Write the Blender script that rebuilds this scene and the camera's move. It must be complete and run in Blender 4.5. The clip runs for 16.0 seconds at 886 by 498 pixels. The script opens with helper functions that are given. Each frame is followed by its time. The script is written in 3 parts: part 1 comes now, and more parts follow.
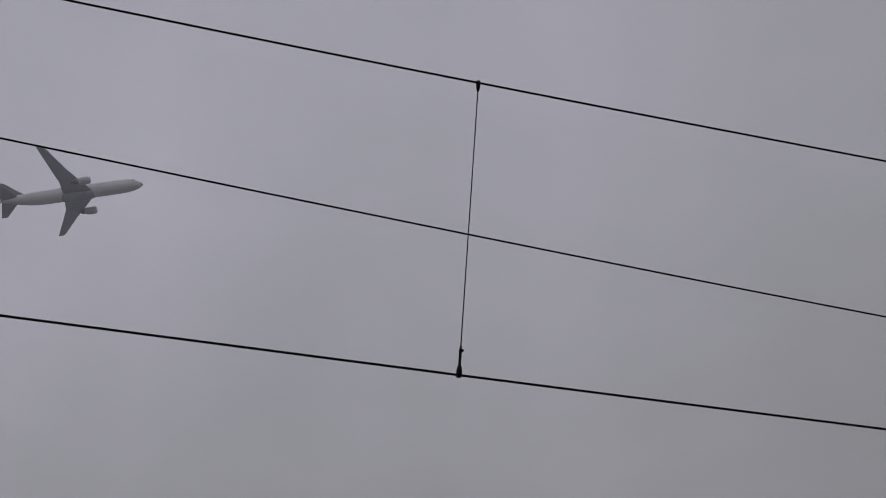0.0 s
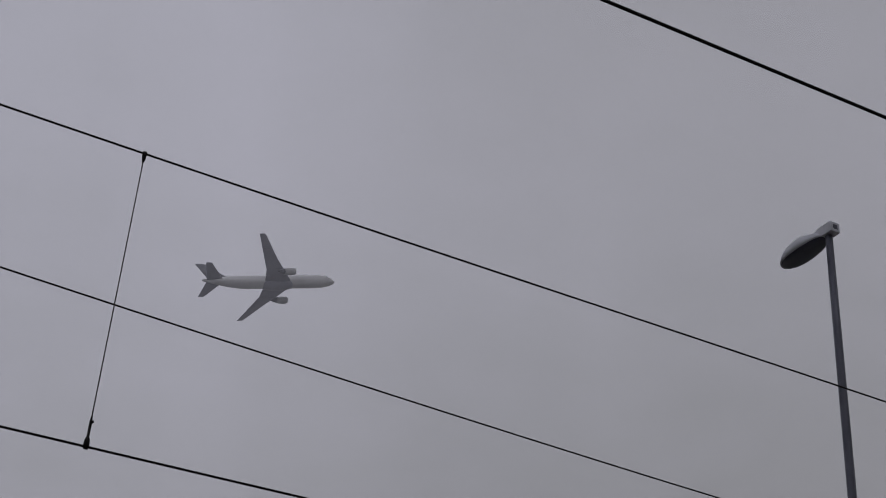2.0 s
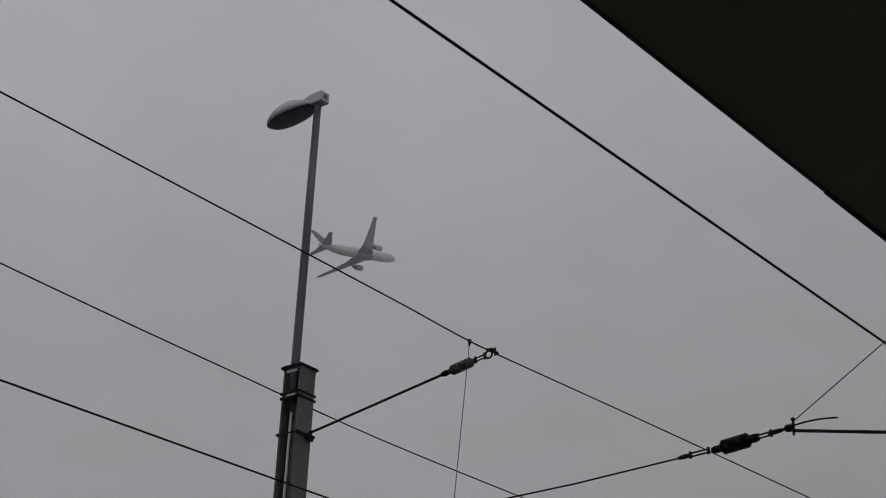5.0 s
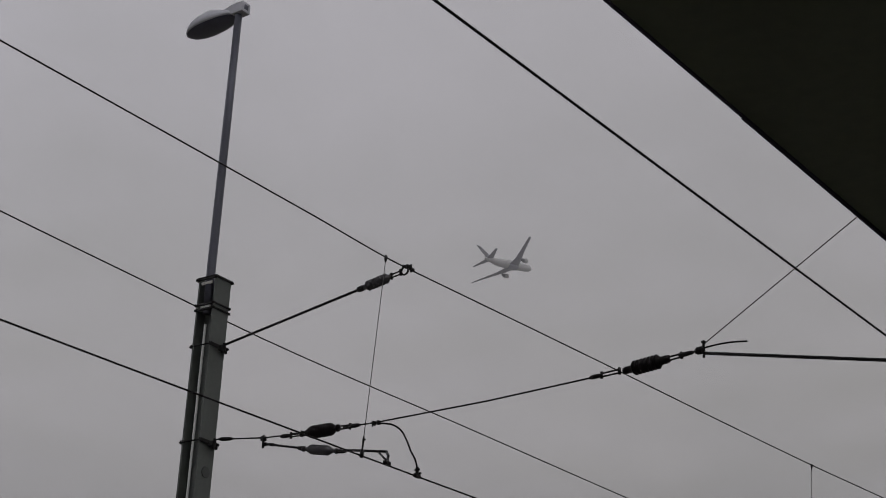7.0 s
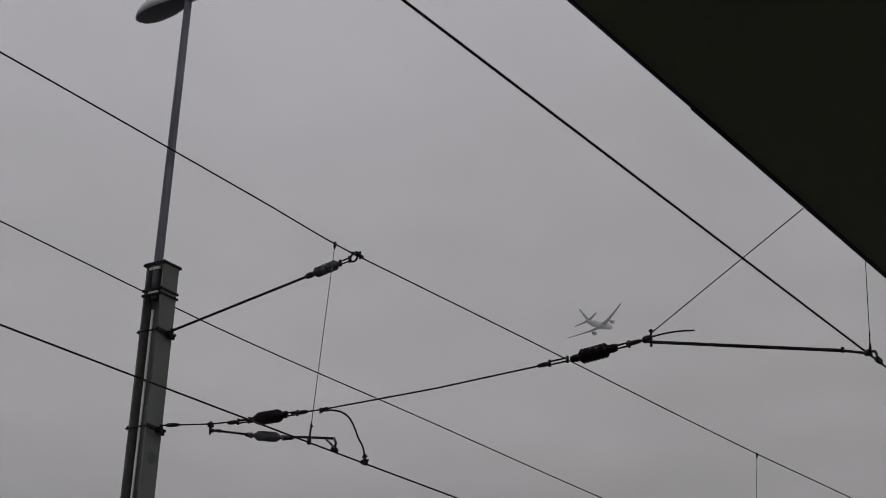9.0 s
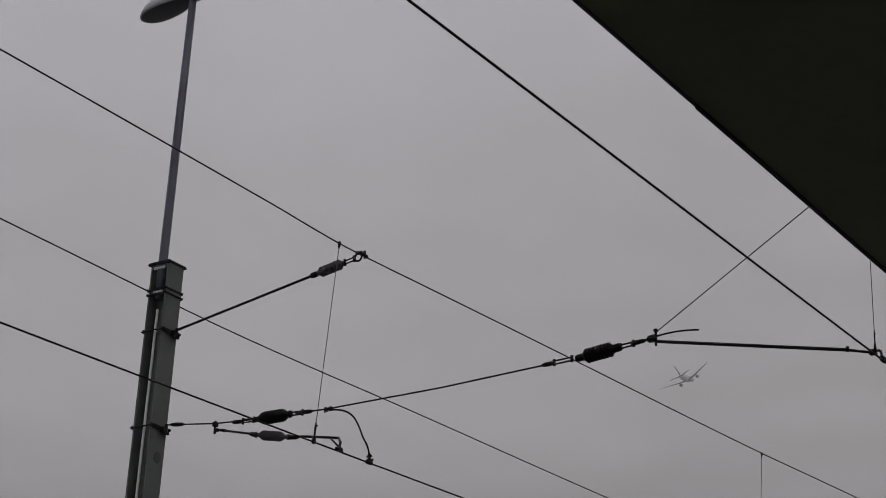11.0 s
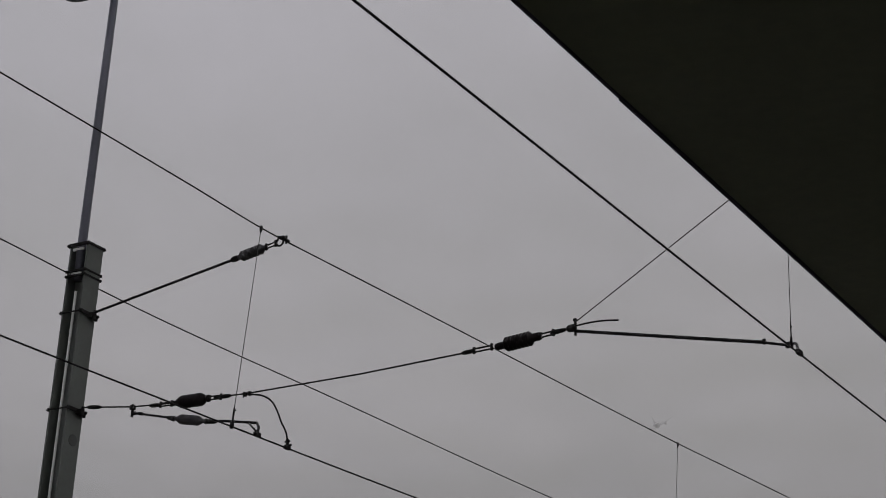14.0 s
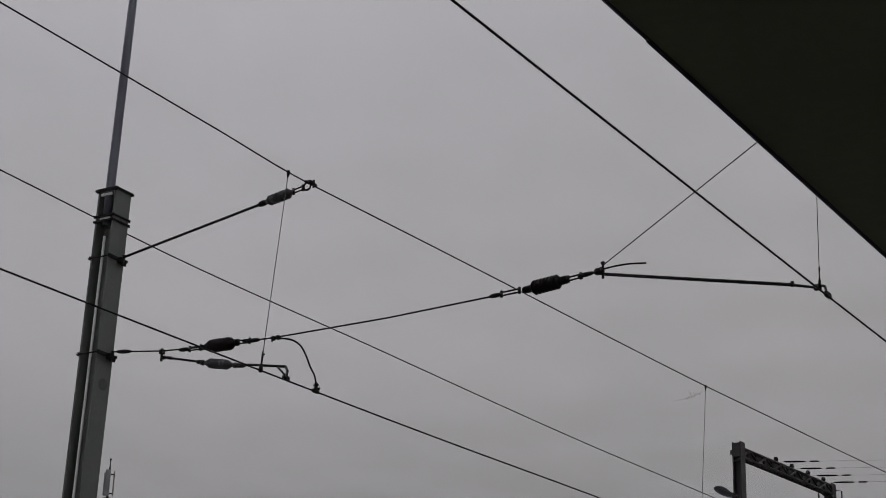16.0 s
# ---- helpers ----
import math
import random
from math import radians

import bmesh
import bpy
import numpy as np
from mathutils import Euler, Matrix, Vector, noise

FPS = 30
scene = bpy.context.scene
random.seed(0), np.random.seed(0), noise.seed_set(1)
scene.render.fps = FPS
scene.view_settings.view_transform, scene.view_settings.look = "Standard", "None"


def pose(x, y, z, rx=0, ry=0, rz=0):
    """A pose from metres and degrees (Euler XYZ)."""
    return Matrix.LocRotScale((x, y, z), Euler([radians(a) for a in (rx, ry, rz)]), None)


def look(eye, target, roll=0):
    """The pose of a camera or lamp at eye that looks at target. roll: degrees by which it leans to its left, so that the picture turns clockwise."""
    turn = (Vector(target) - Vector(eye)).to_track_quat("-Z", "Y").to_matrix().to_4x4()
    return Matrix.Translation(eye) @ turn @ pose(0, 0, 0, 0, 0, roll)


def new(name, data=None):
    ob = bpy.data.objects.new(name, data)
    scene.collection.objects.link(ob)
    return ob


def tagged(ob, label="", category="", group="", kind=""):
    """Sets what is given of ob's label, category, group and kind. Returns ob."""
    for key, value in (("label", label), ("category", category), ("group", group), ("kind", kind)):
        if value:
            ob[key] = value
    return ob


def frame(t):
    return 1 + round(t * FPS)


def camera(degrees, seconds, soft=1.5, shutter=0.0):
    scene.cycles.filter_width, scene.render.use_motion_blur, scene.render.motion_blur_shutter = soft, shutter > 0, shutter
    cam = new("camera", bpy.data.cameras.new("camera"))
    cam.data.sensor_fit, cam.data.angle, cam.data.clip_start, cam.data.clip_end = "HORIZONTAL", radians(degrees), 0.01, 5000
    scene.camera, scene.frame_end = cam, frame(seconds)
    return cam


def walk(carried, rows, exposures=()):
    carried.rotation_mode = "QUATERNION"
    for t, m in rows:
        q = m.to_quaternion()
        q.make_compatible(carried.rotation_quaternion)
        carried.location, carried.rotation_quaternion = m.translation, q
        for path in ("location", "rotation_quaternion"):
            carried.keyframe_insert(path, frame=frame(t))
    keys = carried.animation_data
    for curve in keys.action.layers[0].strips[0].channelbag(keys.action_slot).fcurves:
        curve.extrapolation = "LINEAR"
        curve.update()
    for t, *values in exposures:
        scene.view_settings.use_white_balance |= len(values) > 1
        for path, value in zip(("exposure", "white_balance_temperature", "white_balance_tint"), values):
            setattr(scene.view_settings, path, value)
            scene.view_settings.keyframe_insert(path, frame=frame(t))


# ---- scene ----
cam = camera(28.7, 16.0, soft=0.75)

EYE = 1.65          # height of the camera above the platform
GROUND = -0.76      # trackside ground below the platform surface


def eye_row(t, rx, ry, rz):
    return t, pose(0, 0, EYE, rx, ry, rz)


walk(cam, [eye_row(*r) for r in (
    (0.0, 117.026, 0.028, -18.193), (0.5, 117.169, -0.155, -21.661), (1.0, 119.011, -0.658, -24.723),
    (1.5, 120.084, -0.314, -27.905), (1.8, 120.085, -0.476, -29.953), (2.0, 120.051, -0.776, -31.694),
    (2.5, 120.141, -0.703, -35.664), (3.0, 120.247, -0.675, -39.434), (3.5, 120.048, -1.068, -44.429),
    (4.0, 119.876, -0.969, -47.901), (4.1, 118.822, -1.114, -48.145), (4.2, 117.094, -1.324, -48.266),
    (4.3, 116.51, -1.465, -48.52), (4.4, 116.164, -1.6, -48.591), (4.5, 116.266, -1.709, -49.123),
    (4.6, 116.389, -1.5, -50.084), (4.7, 116.375, -1.6, -49.867), (5.0, 115.314, -1.394, -51.316),
    (5.2, 115.256, -1.3, -53.2), (7.3, 112.08, -1.425, -55.067), (7.5, 112.084, -1.418, -56.041),
    (8.0, 112.147, -1.317, -56.213), (8.5, 112.231, -1.356, -56.182), (11.0, 112.242, -1.424, -55.977),
    (11.2, 112.265, -1.5, -56.07), (11.3, 112.25, -1.5, -56.6), (11.4, 112.27, -1.5, -57.97),
    (11.5, 112.289, -1.523, -58.287), (12.0, 112.302, -1.381, -58.581), (12.5, 112.292, -1.408, -58.496),
    (13.0, 112.29, -1.458, -58.423), (13.5, 112.267, -1.503, -58.351), (13.8, 112.071, -1.51, -58.418),
    (14.0, 111.879, -1.398, -58.753), (14.1, 111.765, -1.397, -58.772), (14.2, 110.795, -1.376, -58.842),
    (14.3, 110.256, -1.356, -58.912), (14.5, 109.526, -1.4, -58.826), (14.6, 109.559, -1.5, -58.223),
    (14.8, 109.538, -1.491, -57.924), (15.0, 109.755, -1.439, -57.639), (15.5, 109.919, -1.477, -57.776),
    (16.0, 109.993, -1.504, -57.825))],
    exposures=((0.0, -0.26, 6410, 10.6), (1.5, -0.19, 6330, 10.5), (3.0, -0.11, 6380, 10.2), (4.0, -0.02, 6440, 9.7), (5.0, 0.06, 6560, 9.3), (7.5, 0.21, 6660, 9.2), (13.5, 0.24, 6640, 9.4), (15.0, 0.32, 6630, 9.4), (16.0, 0.33, 6630, 9.4)))

# ---- world and light: an overcast day under a low, even cloud deck ----
SKY_GREY = (0.318, 0.308, 0.335)

world = bpy.data.worlds.new("world")
scene.world = world
world.use_nodes = True
wn, wl = world.node_tree.nodes, world.node_tree.links
wn.clear()
sky = wn.new("ShaderNodeTexSky")
sky.sky_type, sky.sun_disc = "NISHITA", False
sky.sun_elevation, sky.sun_rotation = radians(38), radians(200)
sky_bg = wn.new("ShaderNodeBackground")
sky_bg.inputs["Strength"].default_value = 0.05
wl.new(sky.outputs[0], sky_bg.inputs["Color"])
cloud_bg = wn.new("ShaderNodeBackground")
w_at, w_sep, w_ramp = wn.new("ShaderNodeTexCoord"), wn.new("ShaderNodeSeparateXYZ"), wn.new("ShaderNodeMapRange")
w_ramp.inputs["From Min"].default_value, w_ramp.inputs["From Max"].default_value = 0.0, 0.8
w_ramp.inputs["To Min"].default_value, w_ramp.inputs["To Max"].default_value = 0.6, 1.4
wl.new(w_at.outputs["Generated"], w_sep.inputs[0])
wl.new(w_sep.outputs["Z"], w_ramp.inputs["Value"])
wl.new(w_ramp.outputs[0], cloud_bg.inputs["Strength"])
cloud_bg.inputs["Color"].default_value = (*SKY_GREY, 1)
w_mix, w_out = wn.new("ShaderNodeMixShader"), wn.new("ShaderNodeOutputWorld")
w_mix.inputs[0].default_value = 0.92
wl.new(sky_bg.outputs[0], w_mix.inputs[1])
wl.new(cloud_bg.outputs[0], w_mix.inputs[2])
wl.new(w_mix.outputs[0], w_out.inputs[0])

sun = new("sun", bpy.data.lights.new("sun", "SUN"))
sun.data.energy, sun.data.angle, sun.data.color = 0.6, radians(25), (1.0, 0.97, 0.93)
sun.matrix_world = look((0, 0, 60), (20, 55, 0))


# ---- materials ----
def surface(name, colour, rough=0.6, metal=0.0, fine=40.0, broad=3.0, vary=0.18, bump=0.15, stain=None, coat=0.0, gloss_level=0.5):
    """A painted, metal or mineral surface with grain and broader stains, in object space."""
    m = bpy.data.materials.new(name)
    m.use_nodes = True
    n, l = m.node_tree.nodes, m.node_tree.links
    b = n["Principled BSDF"]
    b.inputs["Metallic"].default_value = metal
    b.inputs["Coat Weight"].default_value = coat
    b.inputs["Specular IOR Level"].default_value = gloss_level
    at = n.new("ShaderNodeTexCoord")
    small, large = n.new("ShaderNodeTexNoise"), n.new("ShaderNodeTexNoise")
    small.inputs["Scale"].default_value, small.inputs["Detail"].default_value = fine, 4
    large.inputs["Scale"].default_value, large.inputs["Detail"].default_value = broad, 5
    l.new(at.outputs["Object"], small.inputs["Vector"])
    l.new(at.outputs["Object"], large.inputs["Vector"])
    grain = n.new("ShaderNodeMix")
    grain.data_type = "RGBA"
    grain.inputs[6].default_value = (*[c * (1 - vary) for c in colour], 1)
    grain.inputs[7].default_value = (*[min(1, c * (1 + vary)) for c in colour], 1)
    l.new(small.outputs["Fac"], grain.inputs[0])
    worn = n.new("ShaderNodeMix")
    worn.data_type = "RGBA"
    ramp = n.new("ShaderNodeMapRange")
    ramp.inputs["From Min"].default_value, ramp.inputs["From Max"].default_value = 0.48, 0.75
    ramp.inputs["To Max"].default_value = 0.7
    l.new(large.outputs["Fac"], ramp.inputs["Value"])
    l.new(ramp.outputs[0], worn.inputs[0])
    l.new(grain.outputs[2], worn.inputs[6])
    worn.inputs[7].default_value = (*(stain or [c * 0.7 for c in colour]), 1)
    l.new(worn.outputs[2], b.inputs["Base Color"])
    gloss = n.new("ShaderNodeMapRange")
    gloss.inputs["To Min"].default_value, gloss.inputs["To Max"].default_value = max(0.05, rough - 0.12), min(1, rough + 0.12)
    l.new(large.outputs["Fac"], gloss.inputs["Value"])
    l.new(gloss.outputs[0], b.inputs["Roughness"])
    if bump:
        h = n.new("ShaderNodeBump")
        h.inputs["Strength"].default_value, h.inputs["Distance"].default_value = bump, 0.004
        l.new(small.outputs["Fac"], h.inputs["Height"])
        l.new(h.outputs[0], b.inputs["Normal"])
    return m


MAST_GREEN = surface("mast_green_grey", (0.085, 0.095, 0.085), 0.6, 0.0, 30, 2.0, 0.15, 0.2, (0.055, 0.06, 0.052))
SMUDGE_GREY = surface("dull_smudge", (0.052, 0.056, 0.053), 0.65, 0.0, 30, 6, 0.15, 0.1)
STEEL_DARK = surface("weathered_steel", (0.02, 0.019, 0.02), 0.6, 0.3, 60, 8, 0.2, 0.2, gloss_level=0.2)
CLAMP_IRON = surface("cast_clamp", (0.018, 0.017, 0.017), 0.65, 0.25, 80, 12, 0.2, 0.2, gloss_level=0.2)
GALVANISED = surface("galvanised_pole", (0.09, 0.093, 0.115), 0.5, 0.4, 50, 4, 0.15, 0.12)
CONDUIT = surface("pale_conduit", (0.52, 0.53, 0.5), 0.5, 0.0, 40, 5, 0.1, 0.05)
COPPER_WIRE = surface("oxidised_wire", (0.012, 0.011, 0.012), 0.6, 0.3, 90, 6, 0.25, 0.0, gloss_level=0.2)
STRAND = surface("strand_wire", (0.014, 0.013, 0.014), 0.65, 0.3, 90, 6, 0.25, 0.0, gloss_level=0.2)
DROPPER = surface("dropper_wire", (0.06, 0.057, 0.055), 0.55, 0.5, 90, 6, 0.25, 0.0)
PORCELAIN = surface("brown_porcelain", (0.01, 0.008, 0.008), 0.5, 0.0, 30, 8, 0.2, 0.05, gloss_level=0.09)
SILICONE = surface("grey_silicone", (0.058, 0.056, 0.059), 0.6, 0.0, 40, 10, 0.15, 0.08, gloss_level=0.2)
LAMP_SHELL = surface("lamp_shell", (0.46, 0.47, 0.5), 0.4, 0.1, 40, 6, 0.1, 0.06)
# dark blue-grey for the bowl under the lamp head
LAMP_GLASS = surface("dark_lamp_bowl", (0.05, 0.054, 0.078), 0.35, 0.0, 30, 8, 0.2, 0.05)
SOFFIT = surface("dark_olive_soffit", (0.054, 0.062, 0.03), 0.75, 0.0, 25, 1.2, 0.2, 0.2, (0.045, 0.052, 0.025))
FASCIA = surface("dark_fascia", (0.032, 0.026, 0.042), 0.7, 0.0, 40, 3, 0.2, 0.1, gloss_level=0.15)
CONCRETE = surface("platform_concrete", (0.27, 0.26, 0.245), 0.85, 0.0, 18, 0.8, 0.15, 0.3)
EARTH = surface("ballast_ground", (0.18, 0.17, 0.15), 0.9, 0.0, 9, 0.15, 0.35, 0.5)
GANTRY_STEEL = surface("gantry_steel", (0.034, 0.031, 0.031), 0.55, 0.35, 20, 2, 0.2, 0.15)
ANTENNA_GREY = surface("antenna_grey", (0.18, 0.185, 0.19), 0.5, 0.0, 20, 3, 0.1, 0.05)
HULL = surface("white_aircraft_paint", (0.54, 0.54, 0.545), 0.35, 0.0, 0.8, 0.12, 0.05, 0.0, (0.46, 0.46, 0.465), 0.2)
WING_GREY = surface("grey_wing_paint", (0.25, 0.256, 0.31), 0.4, 0.0, 0.9, 0.25, 0.1, 0.0, (0.21, 0.215, 0.23), 0.1)
TAIL_PAINT = surface("slate_tail_paint", (0.075, 0.08, 0.1), 0.45, 0.0, 0.8, 0.3, 0.08, 0.0, (0.06, 0.065, 0.085), 0.1)
NACELLE = surface("nacelle_paint", (0.42, 0.42, 0.43), 0.35, 0.1, 1.0, 0.5, 0.08, 0.0)
BARE_LIP = surface("polished_lip", (0.55, 0.55, 0.56), 0.25, 0.9, 2, 1, 0.08, 0.0)
DARK_INTAKE = surface("dark_intake", (0.03, 0.03, 0.033), 0.5, 0.3, 3, 1, 0.2, 0.0)
RADOME = surface("dark_nose_tip", (0.12, 0.12, 0.13), 0.45, 0.0, 2, 1, 0.1, 0.0)
WINDSHIELD = surface("windshield_glass", (0.015, 0.016, 0.02), 0.1, 0.0, 4, 1, 0.1, 0.0)


def cloud_sheet(name, cover, spread):
    """One thin sheet of low cloud: veils what lies above; its grey emission replaces daylight."""
    m = bpy.data.materials.new(name)
    m.use_nodes = True
    n, l = m.node_tree.nodes, m.node_tree.links
    n.clear()
    at = n.new("ShaderNodeTexCoord")
    wisps, banks = n.new("ShaderNodeTexNoise"), n.new("ShaderNodeTexNoise")
    wisps.inputs["Scale"].default_value, wisps.inputs["Detail"].default_value = 0.006, 5
    banks.inputs["Scale"].default_value, banks.inputs["Detail"].default_value = 0.0016, 5
    banks.inputs["Roughness"].default_value = 0.6
    l.new(at.outputs["Object"], wisps.inputs["Vector"])
    l.new(at.outputs["Object"], banks.inputs["Vector"])
    density = n.new("ShaderNodeMapRange")
    density.inputs["From Min"].default_value, density.inputs["From Max"].default_value = 0.3, 0.7
    density.inputs["To Min"].default_value, density.inputs["To Max"].default_value = cover - spread, cover + spread
    l.new(wisps.outputs["Fac"], density.inputs["Value"])
    tone = n.new("ShaderNodeMix")
    tone.data_type = "RGBA"
    tone.inputs[6].default_value = (0.230, 0.2295, 0.234, 1)
    tone.inputs[7].default_value = (0.402, 0.387, 0.432, 1)
    patch = n.new("ShaderNodeMapRange")
    patch.inputs["From Min"].default_value, patch.inputs["From Max"].default_value = 0.32, 0.68
    billow, blend = n.new("ShaderNodeTexNoise"), n.new("ShaderNodeMix")
    billow.inputs["Scale"].default_value, billow.inputs["Detail"].default_value = 0.0075, 6
    billow.inputs["Roughness"].default_value = 0.65
    blend.inputs[0].default_value = 0.3
    l.new(at.outputs["Object"], billow.inputs["Vector"])
    l.new(banks.outputs["Fac"], blend.inputs[2])
    l.new(billow.outputs["Fac"], blend.inputs[3])
    l.new(blend.outputs[0], patch.inputs["Value"])
    l.new(patch.outputs[0], tone.inputs[0])
    # sky gradient painted into the glow: brighter and bluer towards -x, duller and warmer towards +x
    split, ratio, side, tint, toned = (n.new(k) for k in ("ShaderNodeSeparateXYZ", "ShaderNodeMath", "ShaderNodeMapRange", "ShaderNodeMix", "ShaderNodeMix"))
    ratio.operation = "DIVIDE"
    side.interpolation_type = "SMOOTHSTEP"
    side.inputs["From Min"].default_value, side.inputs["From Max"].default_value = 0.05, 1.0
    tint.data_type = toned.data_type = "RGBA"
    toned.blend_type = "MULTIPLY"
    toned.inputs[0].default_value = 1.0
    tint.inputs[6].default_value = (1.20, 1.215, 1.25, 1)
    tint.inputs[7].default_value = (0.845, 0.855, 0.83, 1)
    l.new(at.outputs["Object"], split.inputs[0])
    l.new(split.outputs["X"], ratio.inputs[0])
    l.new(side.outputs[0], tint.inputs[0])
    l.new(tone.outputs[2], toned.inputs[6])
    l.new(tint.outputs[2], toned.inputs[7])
    # horizon darkening of the sky, painted as a duller glow with distance from the station
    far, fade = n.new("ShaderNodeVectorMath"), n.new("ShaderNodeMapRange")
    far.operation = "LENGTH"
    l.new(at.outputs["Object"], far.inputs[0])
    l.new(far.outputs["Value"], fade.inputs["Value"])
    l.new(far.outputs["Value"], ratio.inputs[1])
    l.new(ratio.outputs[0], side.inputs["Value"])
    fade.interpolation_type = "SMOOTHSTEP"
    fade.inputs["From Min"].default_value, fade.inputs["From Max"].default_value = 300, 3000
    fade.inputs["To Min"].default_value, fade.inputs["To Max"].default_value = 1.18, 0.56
    # sky colour by elevation painted in: bluer overhead, warmer far out
    low, low_tint, low_toned = n.new("ShaderNodeMapRange"), n.new("ShaderNodeMix"), n.new("ShaderNodeMix")
    low.interpolation_type = "SMOOTHSTEP"
    low.inputs["From Min"].default_value, low.inputs["From Max"].default_value = 700, 1700
    low_tint.data_type = low_toned.data_type = "RGBA"
    low_toned.blend_type = "MULTIPLY"
    low_toned.inputs[0].default_value = 1.0
    low_tint.inputs[6].default_value = (1.0, 1.0, 1.025, 1)
    low_tint.inputs[7].default_value = (0.985, 0.98, 0.94, 1)
    l.new(far.outputs["Value"], low.inputs["Value"])
    l.new(low.outputs[0], low_tint.inputs[0])
    l.new(toned.outputs[2], low_toned.inputs[6])
    l.new(low_tint.outputs[2], low_toned.inputs[7])
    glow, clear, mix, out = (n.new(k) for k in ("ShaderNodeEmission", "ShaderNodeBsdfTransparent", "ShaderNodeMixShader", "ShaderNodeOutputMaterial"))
    l.new(low_toned.outputs[2], glow.inputs["Color"])
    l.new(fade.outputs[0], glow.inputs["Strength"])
    l.new(density.outputs[0], mix.inputs[0])
    l.new(clear.outputs[0], mix.inputs[1])
    l.new(glow.outputs[0], mix.inputs[2])
    l.new(mix.outputs[0], out.inputs[0])
    m.cycles.emission_sampling = "NONE"
    return m


# ---- building helpers ----
def thing(name, at, label, category, group=""):
    ob = new(name)
    ob.location = at
    ob.empty_display_size = 0.2
    return tagged(ob, label, category, group)


def part(name, bm, material, parent, label="", smooth=True):
    """Links a bmesh as one mesh under a thing or a part; its points are given in the thing's space."""
    me = bpy.data.meshes.new(name)
    bmesh.ops.recalc_face_normals(bm, faces=bm.faces)
    for fc in bm.faces:
        fc.smooth = smooth
    bm.to_mesh(me)
    bm.free()
    me.materials.append(material)
    ob = new(name, me)
    ob.parent = parent
    return tagged(ob, label)


def sweep(bm, pts, radii, seg=8):
    """A round bar through the points, with a radius for each."""
    pts = [Vector(p) for p in pts]
    if not isinstance(radii, (list, tuple)):
        radii = [radii] * len(pts)
    rings, side = [], None
    for i, p in enumerate(pts):
        a, b = pts[max(0, i - 1)], pts[min(len(pts) - 1, i + 1)]
        d = (b - a).normalized()
        if side is None:
            side = d.orthogonal().normalized()
        side = (side - d * side.dot(d)).normalized()
        up = d.cross(side)
        rings.append([bm.verts.new(p + (side * math.cos(k * math.tau / seg) + up * math.sin(k * math.tau / seg)) * radii[i]) for k in range(seg)])
    for r0, r1 in zip(rings, rings[1:]):
        for k in range(seg):
            bm.faces.new((r0[k], r0[(k + 1) % seg], r1[(k + 1) % seg], r1[k]))
    bm.faces.new(rings[0][::-1])
    bm.faces.new(rings[-1])
    return bm


def turned(bm, a, b, profile, seg=14):
    """A turned body from a to b: rows of (share of the way, radius)."""
    a, b = Vector(a), Vector(b)
    return sweep(bm, [a.lerp(b, s) for s, r in profile], [r for s, r in profile], seg)


def block(bm, centre, size, turn=None, bevel=0.0):
    m = Matrix.Translation(centre) @ (turn.to_4x4() if turn else Matrix()) @ Matrix.Diagonal((*size, 1))
    made = bmesh.ops.create_cube(bm, size=1.0, matrix=m)
    if bevel:
        edges = list({e for v in made["verts"] for e in v.link_edges})
        bmesh.ops.bevel(bm, geom=edges, offset=bevel, segments=2, affect="EDGES", profile=0.6)
    return bm


def up(p):
    """A point given from the camera's eye level, in the world."""
    return Vector((p[0], p[1], p[2] + EYE))


def smooth_line(pts, steps=6):
    """A smooth line through the points, with slopes by the distance between them."""
    pts = [Vector(p) for p in pts]
    d = [max(1e-6, (b - a).length) for a, b in zip(pts, pts[1:])]
    slope = [(b - a) / h for a, b, h in zip(pts, pts[1:], d)]
    tan = [slope[0]] + [(slope[i - 1] * d[i] + slope[i] * d[i - 1]) / (d[i] + d[i - 1]) for i in range(1, len(d))] + [slope[-1]]
    out = []
    for i, h in enumerate(d):
        for k in range(steps):
            u = k / steps
            out.append(pts[i] * (1 + 2 * u) * (1 - u) ** 2 + tan[i] * h * u * (1 - u) ** 2 + pts[i + 1] * u * u * (3 - 2 * u) + tan[i + 1] * h * u * u * (u - 1))
    return out + [pts[-1]]


# ---- the setting: ground, platform, canopy, cloud deck ----
def sheet(name, radius, z, material, seg=64):
    bm = bmesh.new()
    vs = [bm.verts.new((radius * math.cos(k * math.tau / seg), radius * math.sin(k * math.tau / seg), 0)) for k in range(seg)]
    bm.faces.new(vs)
    me = bpy.data.meshes.new(name)
    bm.to_mesh(me)
    bm.free()
    me.materials.append(material)
    ob = new(name, me)
    ob.location = (0, 0, z)
    return ob


tagged(sheet("ground", 4800, GROUND, EARTH), "flat brown-grey trackside ground of ballast and earth", "ground", kind="structure")

# self-glowing sheets; the lowest is added haze that lightens the dark wings
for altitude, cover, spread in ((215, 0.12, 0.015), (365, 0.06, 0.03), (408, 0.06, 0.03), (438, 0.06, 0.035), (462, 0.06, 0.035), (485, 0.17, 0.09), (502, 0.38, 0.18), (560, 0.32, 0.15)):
    tagged(sheet("cloud_haze_sheet", 4600, altitude, cloud_sheet("cloud_haze_glow", cover, spread)), "thin glowing sheet standing in for low grey cloud and haze", "cloud", "cloud deck", "structure")


